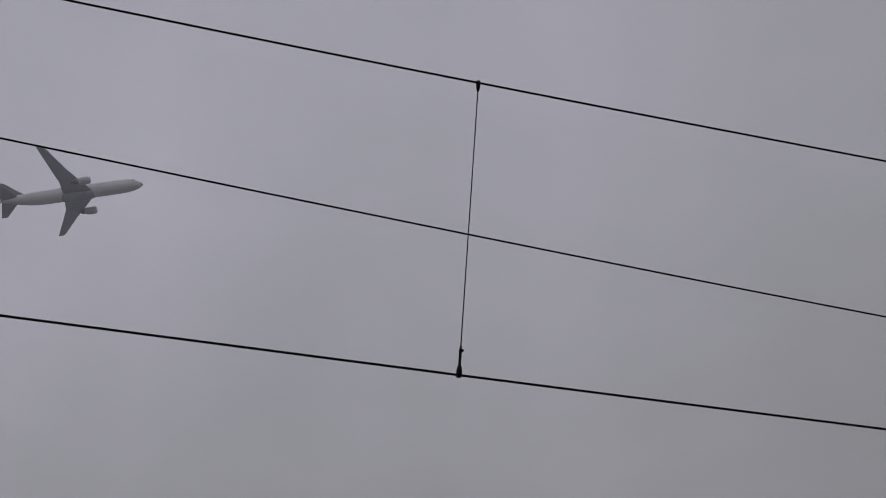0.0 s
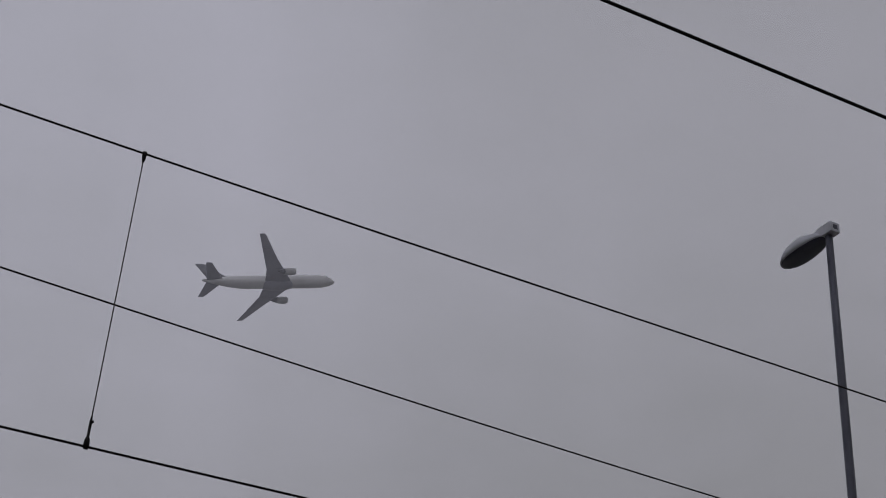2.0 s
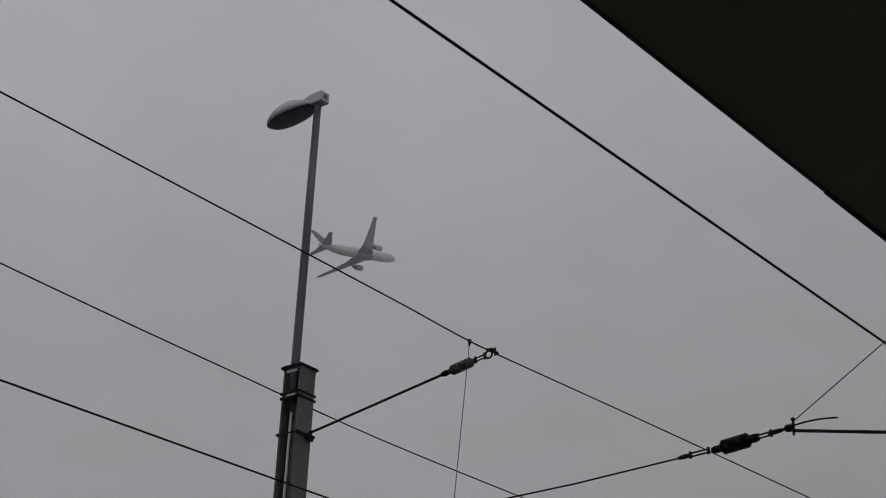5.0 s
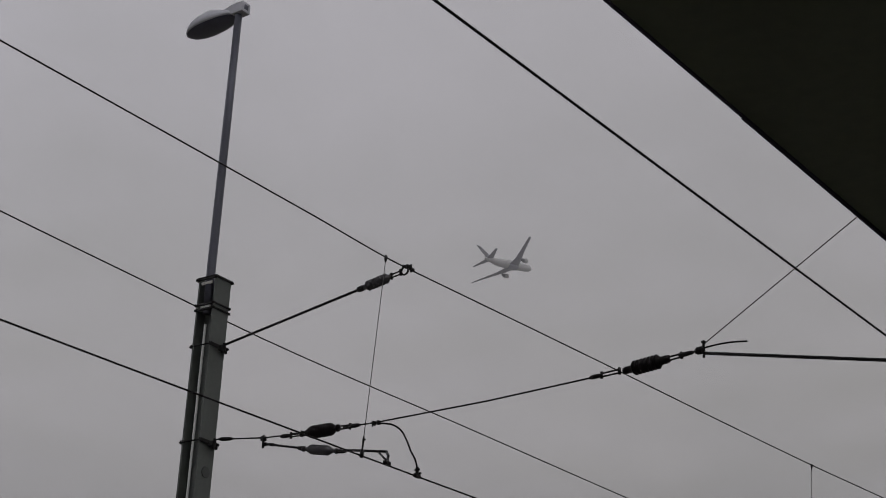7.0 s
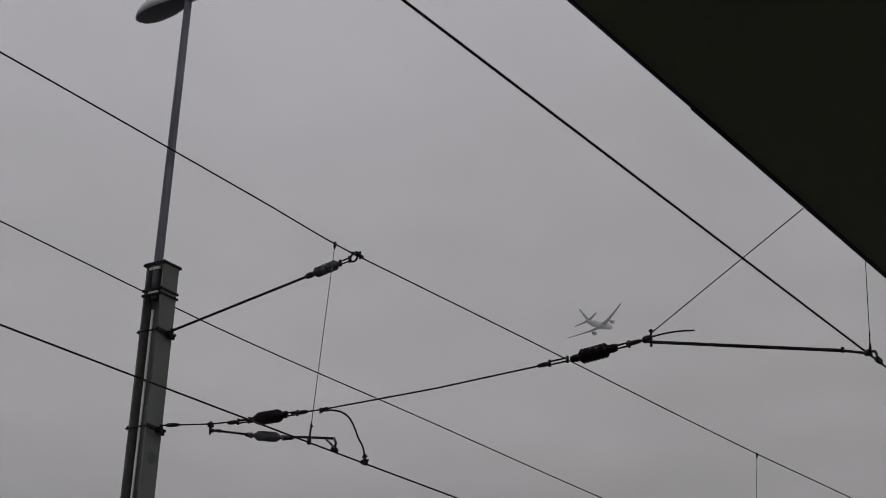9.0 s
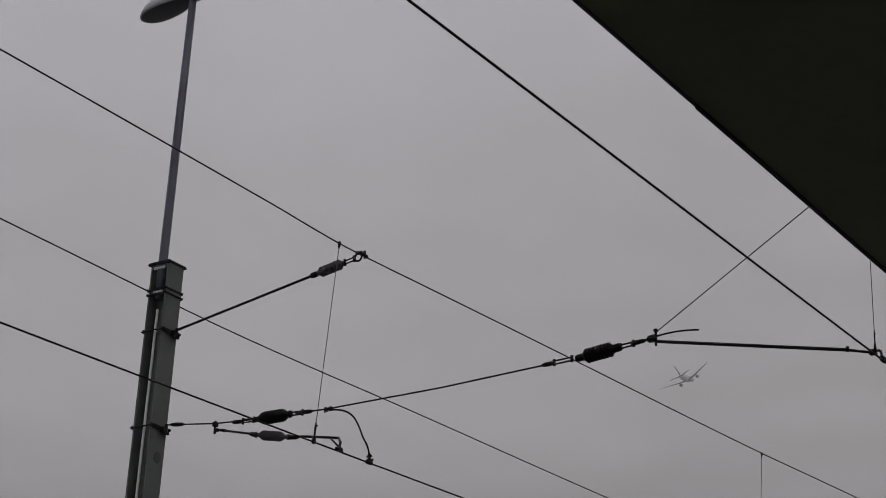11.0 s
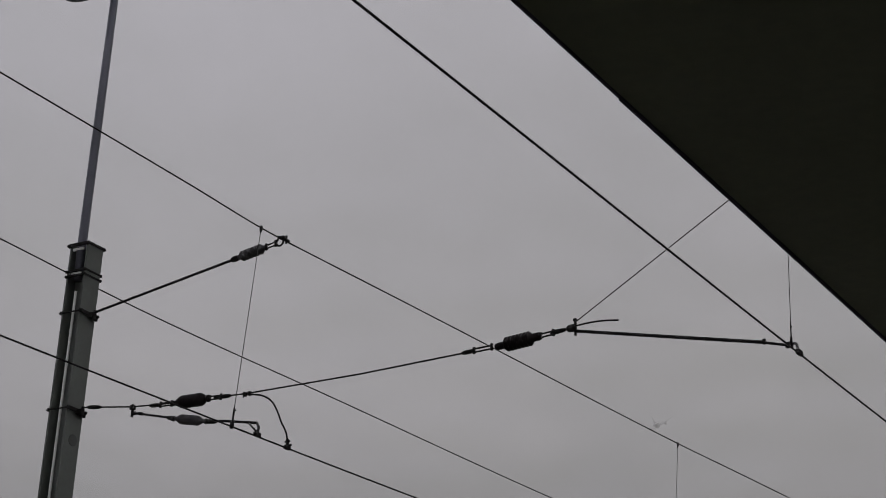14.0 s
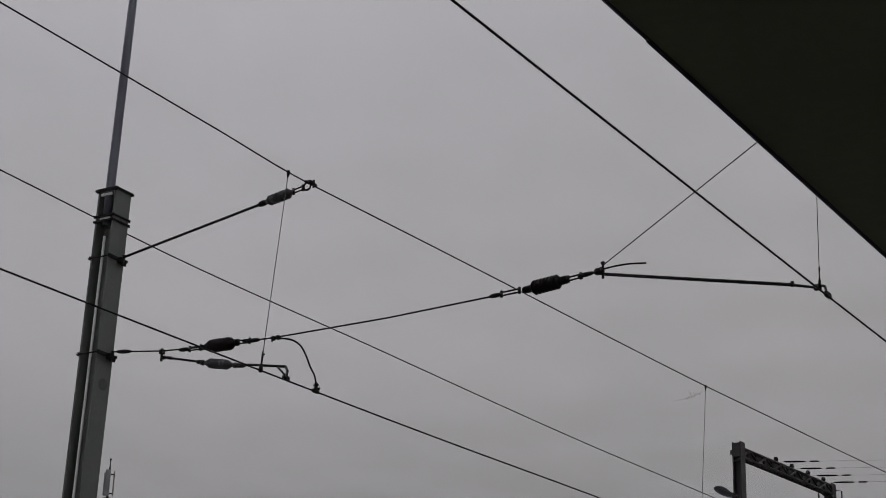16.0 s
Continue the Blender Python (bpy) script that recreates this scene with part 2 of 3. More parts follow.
def platform():
    bm = bmesh.new()
    block(bm, (15, -3.0, GROUND / 2 - 0.03), (150, 8.6, -GROUND - 0.06), bevel=0.01)
    me = bpy.data.meshes.new("platform")
    bm.to_mesh(me)
    bm.free()
    me.materials.append(CONCRETE)
    ob = tagged(new("platform", me), "raised grey concrete station platform", "platform", kind="structure")
    bm = bmesh.new()
    block(bm, (15, 1.2, -0.03), (150, 0.5, 0.06), bevel=0.008)
    part("edge_kerb", bm, CONCRETE, ob, smooth=False)
    bm = bmesh.new()
    block(bm, (15, -3.18, -0.03), (150, 8.24, 0.058), bevel=0.004)
    part("paving", bm, CONCRETE, ob, smooth=False)


platform()

CAN_Y = 1.45            # outer edge of the canopy, over the platform edge
CAN_Z = EYE + 1.708


def canopy():
    base = (0, -1.5, 0)
    ob = thing("platform_canopy", base, "dark flat platform canopy with an olive underside, seen from below", "canopy")
    joint = 3.043
    for x0, x1, drop in ((-14.0, joint - 0.002, 0.0022), (joint + 0.002, 34.0, 0.0045)):
        bm = bmesh.new()
        block(bm, ((x0 + x1) / 2, CAN_Y - 0.003 + 1.5 + drop * 0.5, CAN_Z + 0.09 - drop), (x1 - x0, 0.006, 0.18), bevel=0.0015)
        part("fascia", bm, FASCIA, ob, "blackish sheet-metal edge trim", smooth=False)
    bm = bmesh.new()
    block(bm, (10, 0.7215, CAN_Z + 0.032), (47.9, 4.443, 0.06))
    part("soffit", bm, SOFFIT, ob, "dark olive-painted boarding", smooth=False)
    bm = bmesh.new()
    block(bm, (10, 0.72, CAN_Z + 0.206), (48.1, 4.5, 0.05), bevel=0.01)
    part("roof_sheet", bm, FASCIA, ob, smooth=False)
    for x in (-8, 20):
        bm = bmesh.new()
        block(bm, (x, -1.2, CAN_Z / 2 + 0.01), (0.2, 0.2, CAN_Z + 0.02), bevel=0.01)
        part("column", bm, MAST_GREEN, ob, smooth=False)
    return ob


canopy()

# ---- overhead line: mast, lamp, brackets ----
MX, MY = 8.975, 8.775     # the mast's axis
MAST_TOP = EYE + 4.86


def mast():
    base = (MX, MY, GROUND)
    ob = thing("catenary_mast", base, "grey-green painted steel catenary mast of rolled section with clamp bands", "mast")
    h = MAST_TOP - GROUND
    for side in (-1, 1):
        bm = bmesh.new()
        block(bm, (-0.005, side * 0.082, h / 2), (0.168, 0.016, h), bevel=0.003)
        part("flange", bm, MAST_GREEN, ob, smooth=False)
    bm = bmesh.new()
    block(bm, (0, 0, h / 2), (0.012, 0.148, h))
    part("web", bm, MAST_GREEN, ob, smooth=False)
    bm = bmesh.new()
    sweep(bm, [(-0.06, 0.004, 0), (-0.06, 0.004, h - 0.38)], 0.0105, 10)
    part("cable_conduit", bm, CONDUIT, ob, "pale grey lamp cable conduit")
    bm = bmesh.new()
    for s in (-1, 1):
        block(bm, (-0.006, s * 0.096, h - 0.009), (0.19, 0.013, 0.018), bevel=0.003)
        block(bm, (-0.006 + s * 0.0885, 0, h - 0.011), (0.013, 0.205, 0.026), bevel=0.003)
        sweep(bm, [(-0.115, s * 0.09, h - 0.02), (-0.09, s * 0.09, h - 0.02)], 0.012, 6)
    sweep(bm, [(0.076, -0.098, h - 0.012), (0.094, -0.098, h - 0.012)], 0.008, 6)
    sweep(bm, [(0.07, -0.112, h - 0.012), (0.07, -0.1, h - 0.012)], 0.008, 6)
    part("head_frame", bm, CLAMP_IRON, ob, "dark bolted angle frame round the mast head", smooth=False)
    # pale blocks added for the bright gaps under head frame and band
    for z, y0, y1 in ((h - 0.048, -0.05, 0.06), (h - 0.247, -0.055, 0.045)):
        bm = bmesh.new()
        block(bm, (-0.0855, (y0 + y1) / 2, z), (0.013, y1 - y0, 0.022), bevel=0.004)
        sweep(bm, [(-0.09, y1 - 0.03, z), (-0.1, y1 - 0.03, z)], 0.008, 6)
        part("pale_block", bm, CONDUIT, ob, "pale block for the bright gap behind the clamp", smooth=False)
    for dz in (0.225, 0.265):
        bm = bmesh.new()
        for s in (-1, 1):
            block(bm, (-0.005, s * 0.0965, h - dz), (0.19, 0.011, 0.013), bevel=0.003)
            block(bm, (-0.005 + s * 0.089, 0, h - dz), (0.012, 0.204, 0.018), bevel=0.003)
        for sx in (-1, 1):
            for sy in (-1, 1):
                sweep(bm, [(-0.005 + sx * 0.089, sy * 0.085, h - dz), (-0.005 + sx * 0.102, sy * 0.085, h - dz)], 0.009, 6)
        part("clamp_band", bm, CLAMP_IRON, ob, "dark bolted clamp band", smooth=False)
    for rz in (4.306, 3.556):
        z = EYE + rz - GROUND
        bm = bmesh.new()
        for y in (-0.0955, 0.0955):
            block(bm, (0.0, y, z), (0.196, 0.011, 0.03), bevel=0.003)
        for s in (-1, 1):
            sweep(bm, [(s * 0.09, -0.116, z), (s * 0.09, 0.116, z)], 0.006, 6)
            sweep(bm, [(s * 0.09, -0.113, z), (s * 0.09, -0.102, z)], 0.012, 6)
        block(bm, (0.02, -0.119, z - 0.012), (0.045, 0.045, 0.042), bevel=0.008)
        sweep(bm, [(0.02, -0.14, z - 0.045), (0.02, -0.14, z + 0.026)], 0.012, 8)
        sweep(bm, [(0.02, -0.14, z - 0.052), (0.02, -0.14, z - 0.04)], 0.017, 6)
        block(bm, (0.055, -0.11, z - 0.03), (0.05, 0.02, 0.022), bevel=0.004)
        part("bracket_clamp", bm, CLAMP_IRON, ob, "dark bolted bracket clamp", smooth=False)
    # thin disc laid on for a dim dark smudge on the flange
    bm = bmesh.new()
    sweep(bm, [(0.008, -0.089, h - 1.53), (0.008, -0.0925, h - 1.53), (0.008, -0.094, h - 1.53)], [0.044, 0.044, 0.041], 20)
    part("smudge_disc", bm, SMUDGE_GREY, ob, "thin dull disc for a dim round smudge", smooth=False)
    # the mast leans a little towards the tracks
    pivot = Vector((MX, MY, EYE + 3.3))
    tilt = Matrix.Rotation(radians(1.05), 4, Vector((0.7, 0.7, 0)).normalized())
    ob.matrix_world = Matrix.Translation(pivot + Vector((-0.004, 0.004, 0))) @ tilt @ Matrix.Translation(Vector(base) - pivot)
    return ob


mast()


def lamp(base, lean, height, scale, label, name, shell=LAMP_SHELL):
    """A lamp on a pole: base point, lean of the pole's top (x, y), height of the pole."""
    ob = thing(name, base, label, "lamp", "lamps on the masts")
    top = Vector((lean[0], lean[1], height))
    if height > 1:
        bm = bmesh.new()
        sweep(bm, [(0, 0, -0.27), (0, 0, 0), top * 0.55, top], [0.035, 0.035, 0.033, 0.03], 12)
        part("pole", bm, GALVANISED, ob, "dull galvanised pole")
    bm = bmesh.new()
    box_rows = ((-0.075, 0.05, 0.006, 0.096), (0.05, 0.05, 0.004, 0.094), (0.2, 0.044, 0.02, 0.06))
    rings = [[bm.verts.new(top + Vector((0.005 + sx * w, y, z)) * scale) for sx, z in ((-1, lo), (1, lo), (1, hi), (-1, hi))] for y, w, lo, hi in box_rows]
    for r0, r1 in zip(rings, rings[1:]):
        for k in range(4):
            bm.faces.new((r0[k], r0[(k + 1) % 4], r1[(k + 1) % 4], r1[k]))
    bm.faces.new(rings[0])
    bm.faces.new(rings[-1][::-1])
    bmesh.ops.bevel(bm, geom=list(bm.edges), offset=0.006 * scale, segments=2, affect="EDGES", profile=0.6)
    part("spigot_box", bm, shell, ob, "pale square mounting box", smooth=False)
    bm = bmesh.new()
    block(bm, top + Vector((0.005, -0.0765, 0.052)) * scale, (0.045 * scale, 0.004, 0.04 * scale), bevel=0.001)
    part("end_cover", bm, GALVANISED, ob, "small dull cover on the box end", smooth=False)
    # housing and bowl: two halves of a flattened egg that runs from the box outwards
    length, half = 0.528 * scale, 0.118 * scale
    start = top + Vector((0, 0.03 * scale, 0.012 * scale))
    n_ring, n_arc = 20, 10
    for nm, mt, over in (("housing", shell, True), ("lamp_bowl", LAMP_GLASS, False)):
        bm = bmesh.new()
        rings = []
        for i in range(n_ring + 1):
            s = i / n_ring
            egg = math.sqrt(max(0.0015, 1 - abs((s - 0.58) / (0.58 if s < 0.58 else 0.425)) ** 2.3))
            w = max(half * egg, half * (0.38 - 0.3 * s if s < 0.5 else 0.02))
            crown = scale * (0.03 * (1 - s) + 0.122 * egg * min(1, 0.3 + 1.5 * s))
            ring = []
            for k in range(n_arc + 1):
                a = math.pi * k / n_arc
                drop = 0.008 * scale * min(1, s * 3)
                zz = math.sin(a) ** 0.8 * (crown + drop) - drop if over else -0.02 * scale * egg * math.sin(a) - drop
                near_side = 0.91 if math.cos(a) < 0 else 1.0
                ring.append(bm.verts.new(start + Vector((math.cos(a) * w * near_side * (1.0 if over else 0.94), s * length * (1.0 if over else 0.985), zz - 0.042 * s * scale - (0 if over else 0.002)))))
            rings.append(ring)
        for r0, r1 in zip(rings, rings[1:]):
            for k in range(n_arc):
                bm.faces.new((r0[k], r0[k + 1], r1[k + 1], r1[k]))
            bm.faces.new((r0[n_arc], r0[0], r1[0], r1[n_arc]))
        bm.faces.new(rings[0])
        bm.faces.new(rings[-1][::-1])
        part(nm, bm, mt, ob, "pale grey oval lamp housing" if over else "dark lamp bowl")
    return ob


lamp((8.933, 8.764, MAST_TOP - 0.02), (0.036, -0.03), 2.349, 1.0, "street lamp with oval grey head on a pole above the mast", "street_lamp")


def disc_row(s0, s1, count, core, flare):
    """Equal sheds side by side along a stretch of a turned body."""
    rows, w = [], (s1 - s0) / count
    for k in range(count):
        a = s0 + k * w
        rows += [(a + w * 0.06, core), (a + w * 0.3, flare * 0.97), (a + w * 0.5, flare), (a + w * 0.7, flare * 0.97), (a + w * 0.94, core)]
    return rows


def link(bm, a, b, r=0.007, gap=0.012):
    """Two thin straps side by side with a pin at each end."""
    a, b = Vector(a), Vector(b)
    d = (b - a).normalized()
    s = d.cross(Vector((1, 0, 0))).normalized() * gap
    sweep(bm, [a + s, b + s], r * 0.7, 6)
    sweep(bm, [a - s, b - s], r * 0.7, 6)
    for p in (a, b):
        sweep(bm, [p - s * 2, p + s * 2], r * 1.3, 6)


def clevis(bm, a, b, r):
    turned(bm, a, b, [(0, r * 0.5), (0.15, r), (0.45, r * 1.15), (0.8, r), (1, r * 0.45)], 8)


def messenger_stay():
    a, b = up((9.0, 8.62, 4.312)), up((9.0, 6.905, 4.563))
    ob = thing("messenger_stay", a, "dark steel stay rod with grey ribbed insulator holding the messenger wire", "bracket")
    at = lambda s: (b - a) * s
    bm = bmesh.new()
    sweep(bm, [at(-0.014), at(0.76)], 0.0096, 10)
    part("stay_rod", bm, STEEL_DARK, ob)
    bm = bmesh.new()
    clevis(bm, at(0.735), at(0.78), 0.02)
    part("end_fitting", bm, CLAMP_IRON, ob)
    bm = bmesh.new()
    turned(bm, at(0.765), at(0.915), [(0, 0.01), (0.02, 0.017), (0.12, 0.019), (0.15, 0.029)] + disc_row(0.16, 0.86, 6, 0.031, 0.039) + [(0.87, 0.029), (0.89, 0.019), (0.98, 0.017), (1, 0.01)], 18)
    part("insulator", bm, SILICONE, ob, "grey ribbed insulator")
    bm = bmesh.new()
    link(bm, at(0.915), at(0.962), 0.008, 0.012)
    part("shackle", bm, CLAMP_IRON, ob)
    bm = bmesh.new()
    c = at(0.983)
    loop = [c + Vector((0, 0.03 * math.cos(k * math.tau / 14), 0.03 * math.sin(k * math.tau / 14))) for k in range(15)]
    sweep(bm, loop, 0.0075, 8)
    sweep(bm, [at(1) + Vector((-0.045, 0.01, 0.012)), at(1) + Vector((0.055, -0.008, 0.012))], 0.012, 8)
    block(bm, at(1) + Vector((0, 0, 0.02)), (0.04, 0.026, 0.026), bevel=0.005)
    sweep(bm, [at(1) + Vector((0.035, 0, -0.01)), at(1) + Vector((0.035, 0, 0.05))], 0.008, 6)
    part("suspension_clamp", bm, CLAMP_IRON, ob, "dark looped suspension clamp")


messenger_stay()

NODE = up((9.0, 4.637, 3.546))          # where the cross span meets the arm over the near track


def cross_span():
    a = up((9.0, 8.60, 3.56))
    ob = thing("cross_span", a, "tensioned cross-span wire with two dark insulators between mast and near track", "wire")
    p = lambda y, z: up((9.0, y, z)) - a
    bm = bmesh.new()
    sweep(bm, [p(8.645, 3.576), p(8.60, 3.572), p(8.16, 3.517), p(7.8, 3.495)], 0.0057, 8)
    sweep(bm, [p(7.42, 3.484), p(7.143, 3.474), p(6.2, 3.478), p(5.33, 3.505)], 0.0059, 8)
    part("span_wire", bm, STRAND, ob)
    for ends in (((8.60, 3.572), (8.46, 3.555)), ((8.0, 3.502), (7.9, 3.496)), ((7.36, 3.481), (7.27, 3.478)), ((5.42, 3.503), (5.33, 3.507)), ((4.78, 3.537), (4.67, 3.545))):
        bm = bmesh.new()
        clevis(bm, p(*ends[0]), p(*ends[1]), 0.014)
        part("turnbuckle", bm, CLAMP_IRON, ob)
    for ends in (((7.9, 3.496), (7.8, 3.493)), ((7.46, 3.485), (7.36, 3.481)), ((5.33, 3.507), (5.2, 3.512)), ((4.85, 3.531), (4.76, 3.538))):
        bm = bmesh.new()
        link(bm, p(*ends[0]), p(*ends[1]), 0.008, 0.011)
        part("shackle", bm, CLAMP_IRON, ob)
    bm = bmesh.new()
    turned(bm, p(7.81, 3.492), p(7.455, 3.485), [(0, 0.012), (0.03, 0.019), (0.09, 0.021), (0.11, 0.017), (0.14, 0.019), (0.28, 0.043), (0.31, 0.046)] + disc_row(0.32, 0.78, 7, 0.0465, 0.0478) + [(0.8, 0.044), (0.88, 0.025), (0.9, 0.017), (0.93, 0.017), (0.94, 0.026), (0.975, 0.026), (1, 0.012)], 20)
    part("insulator", bm, PORCELAIN, ob, "dark brown smooth insulator")
    bm = bmesh.new()
    turned(bm, p(5.175, 3.506), p(4.85, 3.531), [(0, 0.01), (0.02, 0.02), (0.08, 0.024), (0.21, 0.024), (0.23, 0.037)] + disc_row(0.24, 0.8, 7, 0.0405, 0.0482) + [(0.81, 0.037), (0.83, 0.026), (0.97, 0.027), (1, 0.013)], 20)
    part("insulator", bm, PORCELAIN, ob, "dark brown ribbed insulator")
    bm = bmesh.new()
    c = NODE - a
    turned(bm, c + Vector((0, 0.03, 0)), c + Vector((0, -0.035, 0)), [(0, 0.012), (0.2, 0.023), (0.8, 0.025), (1, 0.013)], 10)
    sweep(bm, [c + Vector((0, -0.03, -0.05)), c + Vector((0, -0.03, 0.06))], 0.0085, 8)
    block(bm, c + Vector((0, -0.03, 0.05)), (0.02, 0.024, 0.016), bevel=0.003)
    part("node_clamp", bm, CLAMP_IRON, ob, "dark cast joint clamp", smooth=False)
    bm = bmesh.new()
    c = p(7.13, 3.47)
    block(bm, c + Vector((0, 0.02, 0)), (0.026, 0.022, 0.03), bevel=0.005)
    block(bm, c + Vector((0, -0.02, 0)), (0.026, 0.022, 0.03), bevel=0.005)
    sweep(bm, [c + Vector((0, -0.035, 0.004)), c + Vector((0, 0.038, 0.004))], 0.009, 8)
    sweep(bm, [c + Vector((0.0, 0.032, -0.022)), c + Vector((0, 0.032, 0.02))], 0.006, 6)
    part("jumper_clamp", bm, CLAMP_IRON, ob, smooth=False)


cross_span()


def far_arm():
    a = up((9.0, 8.16, 3.50))
    ob = thing("registration_arm", a, "dark registration arm with smooth grey insulator steadying the far contact wire", "bracket", "registration arms")
    p = lambda x, y, z: up((x, y, z)) - a
    bm = bmesh.new()
    sweep(bm, [p(9, 8.16, 3.535), p(9, 8.16, 3.44)], 0.0095, 8)
    block(bm, p(9, 8.16, 3.51), (0.034, 0.036, 0.036), bevel=0.007)
    block(bm, p(9, 8.14, 3.465), (0.024, 0.034, 0.024), bevel=0.005)
    part("swivel", bm, CLAMP_IRON, ob, smooth=False)
    bm = bmesh.new()
    sweep(bm, [p(9, 8.14, 3.468), p(9, 7.74, 3.374)], 0.0082, 8)
    sweep(bm, [p(9, 8.1, 3.459), p(9, 8.06, 3.45)], 0.012, 8)
    sweep(bm, [p(9, 7.5, 3.325), p(8.96, 7.3, 3.29), p(8.95, 6.988, 3.233)], 0.009, 8)
    sweep(bm, [p(8.95, 6.99, 3.233), p(8.87, 6.91, 3.17), p(8.82, 6.884, 3.115)], 0.009, 8)
    sweep(bm, [p(8.95, 7.06, 3.24), p(8.84, 6.9, 3.13)], 0.007, 8)
    part("arm_tube", bm, STEEL_DARK, ob)
    for y0, z0, y1, z1 in ((7.83, 3.393, 7.74, 3.374), (7.5, 3.325, 7.38, 3.303)):
        bm = bmesh.new()
        clevis(bm, p(9, y0, z0), p(9, y1, z1), 0.015)
        part("end_fitting", bm, CLAMP_IRON, ob)
    bm = bmesh.new()
    turned(bm, p(9, 7.79, 3.382), p(9, 7.455, 3.316), [(0, 0.009), (0.03, 0.02), (0.07, 0.021), (0.09, 0.013), (0.14, 0.014), (0.26, 0.034), (0.28, 0.036)] + disc_row(0.29, 0.73, 6, 0.0352, 0.0365) + [(0.74, 0.034), (0.85, 0.014), (0.91, 0.013), (0.93, 0.021), (0.97, 0.02), (1, 0.009)], 18)
    part("insulator", bm, SILICONE, ob, "smooth grey insulator")
    bm = bmesh.new()
    block(bm, p(8.82, 6.881, 3.106), (0.06, 0.026, 0.028), bevel=0.006)
    sweep(bm, [p(8.85, 6.9, 3.135), p(8.79, 6.87, 3.1)], 0.011, 8)
    part("wire_clamp", bm, CLAMP_IRON, ob, smooth=False)


far_arm()


def near_arm():
    ob = thing("registration_arm", NODE, "long dark registration tube steadying the near contact wire", "bracket", "registration arms")
    p = lambda x, y, z: up((x, y, z)) - NODE
    bm = bmesh.new()
    sweep(bm, [p(9, 4.61, 3.525), p(9, 3.96, 3.384), p(9, 3.38, 3.259)], 0.0105, 10)
    sweep(bm, [p(9, 3.4, 3.263), p(9, 3.25, 3.222)], 0.008, 8)
    part("arm_tube", bm, STEEL_DARK, ob)
    bm = bmesh.new()
    sweep(bm, [p(9, 3.39, 3.25), p(9, 3.39, 3.28)], 0.011, 8)
    part("bolt", bm, CLAMP_IRON, ob)
    bm = bmesh.new()
    sweep(bm, smooth_line([p(9, 3.25, 3.222), p(8.985, 3.21, 3.222), p(8.96, 3.186, 3.208), p(8.9, 3.158, 3.168), p(8.83, 3.13, 3.115)], 5), 0.0078, 8)
    block(bm, p(8.985, 3.235, 3.217), (0.03, 0.042, 0.034), bevel=0.006)
    part("hook", bm, CLAMP_IRON, ob, "dark bent hook rod")
    bm = bmesh.new()
    block(bm, p(8.83, 3.123, 3.108), (0.065, 0.025, 0.028), bevel=0.005)
    part("wire_clamp", bm, CLAMP_IRON, ob, smooth=False)
    bm = bmesh.new()
    sweep(bm, smooth_line([p(9, 4.62, 3.556), p(9, 4.52, 3.563), p(9, 4.42, 3.561), p(9, 4.315, 3.548)], 4), 0.0055, 6)
    part("wire_tail", bm, STRAND, ob, "loose cut end of a strand")


near_arm()


# ---- wires ----
def wire(name, pts, r, material, label, category="wire", steps=8, seg=8, group="overhead wires"):
    pts = [up(p) for p in pts]
    line = smooth_line(pts, steps) if steps > 1 else pts
    ob = thing(name, pts[0], label, category, group)
    bm = bmesh.new()
    sweep(bm, [q - pts[0] for q in line], r, seg)
    part("strand", bm, material, ob)
    return ob


wire("contact_wire", [(-60, 6.9, 3.1), (-10, 6.94, 3.1), (0.0, 6.951, 3.1), (2.78, 6.962, 3.1), (5.56, 6.949, 3.1), (7.95, 6.917, 3.1), (8.83, 6.9, 3.1), (10.3, 6.862, 3.1), (13.1, 6.752, 3.105), (15.06, 6.69, 3.105), (30, 6.25, 3.11), (70, 5.9, 3.1)], 0.006, COPPER_WIRE, "dark grooved contact wire over the far track")
wire("contact_wire", [(-60, 3.15, 3.1), (-10, 3.125, 3.1), (2.41, 3.122, 3.1), (5.4, 3.122, 3.1), (8.82, 3.122, 3.1), (14, 3.09, 3.1), (70, 2.9, 3.1)], 0.0056, COPPER_WIRE, "dark grooved contact wire over the near track")
wire("messenger_wire", [(-60, 6.0, 4.9), (-20, 6.2, 4.5), (0.0, 6.564, 4.5), (1.32, 6.62, 4.5), (2.67, 6.671, 4.505), (4.03, 6.718, 4.515), (5.41, 6.766, 4.53), (6.82, 6.817, 4.545), (7.88, 6.855, 4.553), (8.97, 6.902, 4.565), (9.12, 6.896, 4.566), (10.82, 6.82, 4.574), (11.71, 6.776, 4.573), (13.91, 6.644, 4.553), (14.95, 6.553, 4.532), (16.05, 6.425, 4.504), (18.07, 6.262, 4.494), (19.08, 6.171, 4.491), (30, 5.4, 4.45), (70, 5.2, 5.2)], 0.0051, STRAND, "dark stranded messenger wire over the far track")
wire("messenger_wire", [(-60, 3.0, 5.0), (-22, 3.0, 4.4), (9.0, 2.957, 4.552), (40, 2.95, 4.4), (70, 2.95, 4.8)], 0.0052, STRAND, "dark stranded messenger wire over the near track")
wire("earth_wire", [(-60, 6.0, 5.2), (-20, 6.7, 4.7), (0.0, 8.212, 4.69), (1.68, 8.385, 4.69), (3.42, 8.552, 4.69), (5.22, 8.708, 4.69), (7.08, 8.844, 4.69), (8.97, 8.955, 4.69), (9.41, 8.984, 4.69), (12.86, 8.992, 4.69), (16.64, 8.98, 4.69), (20.5, 8.86, 4.69), (45, 8.4, 4.72), (70, 8.2, 5.0)], 0.0054, STRAND, "dark earth wire clamped to the mast")
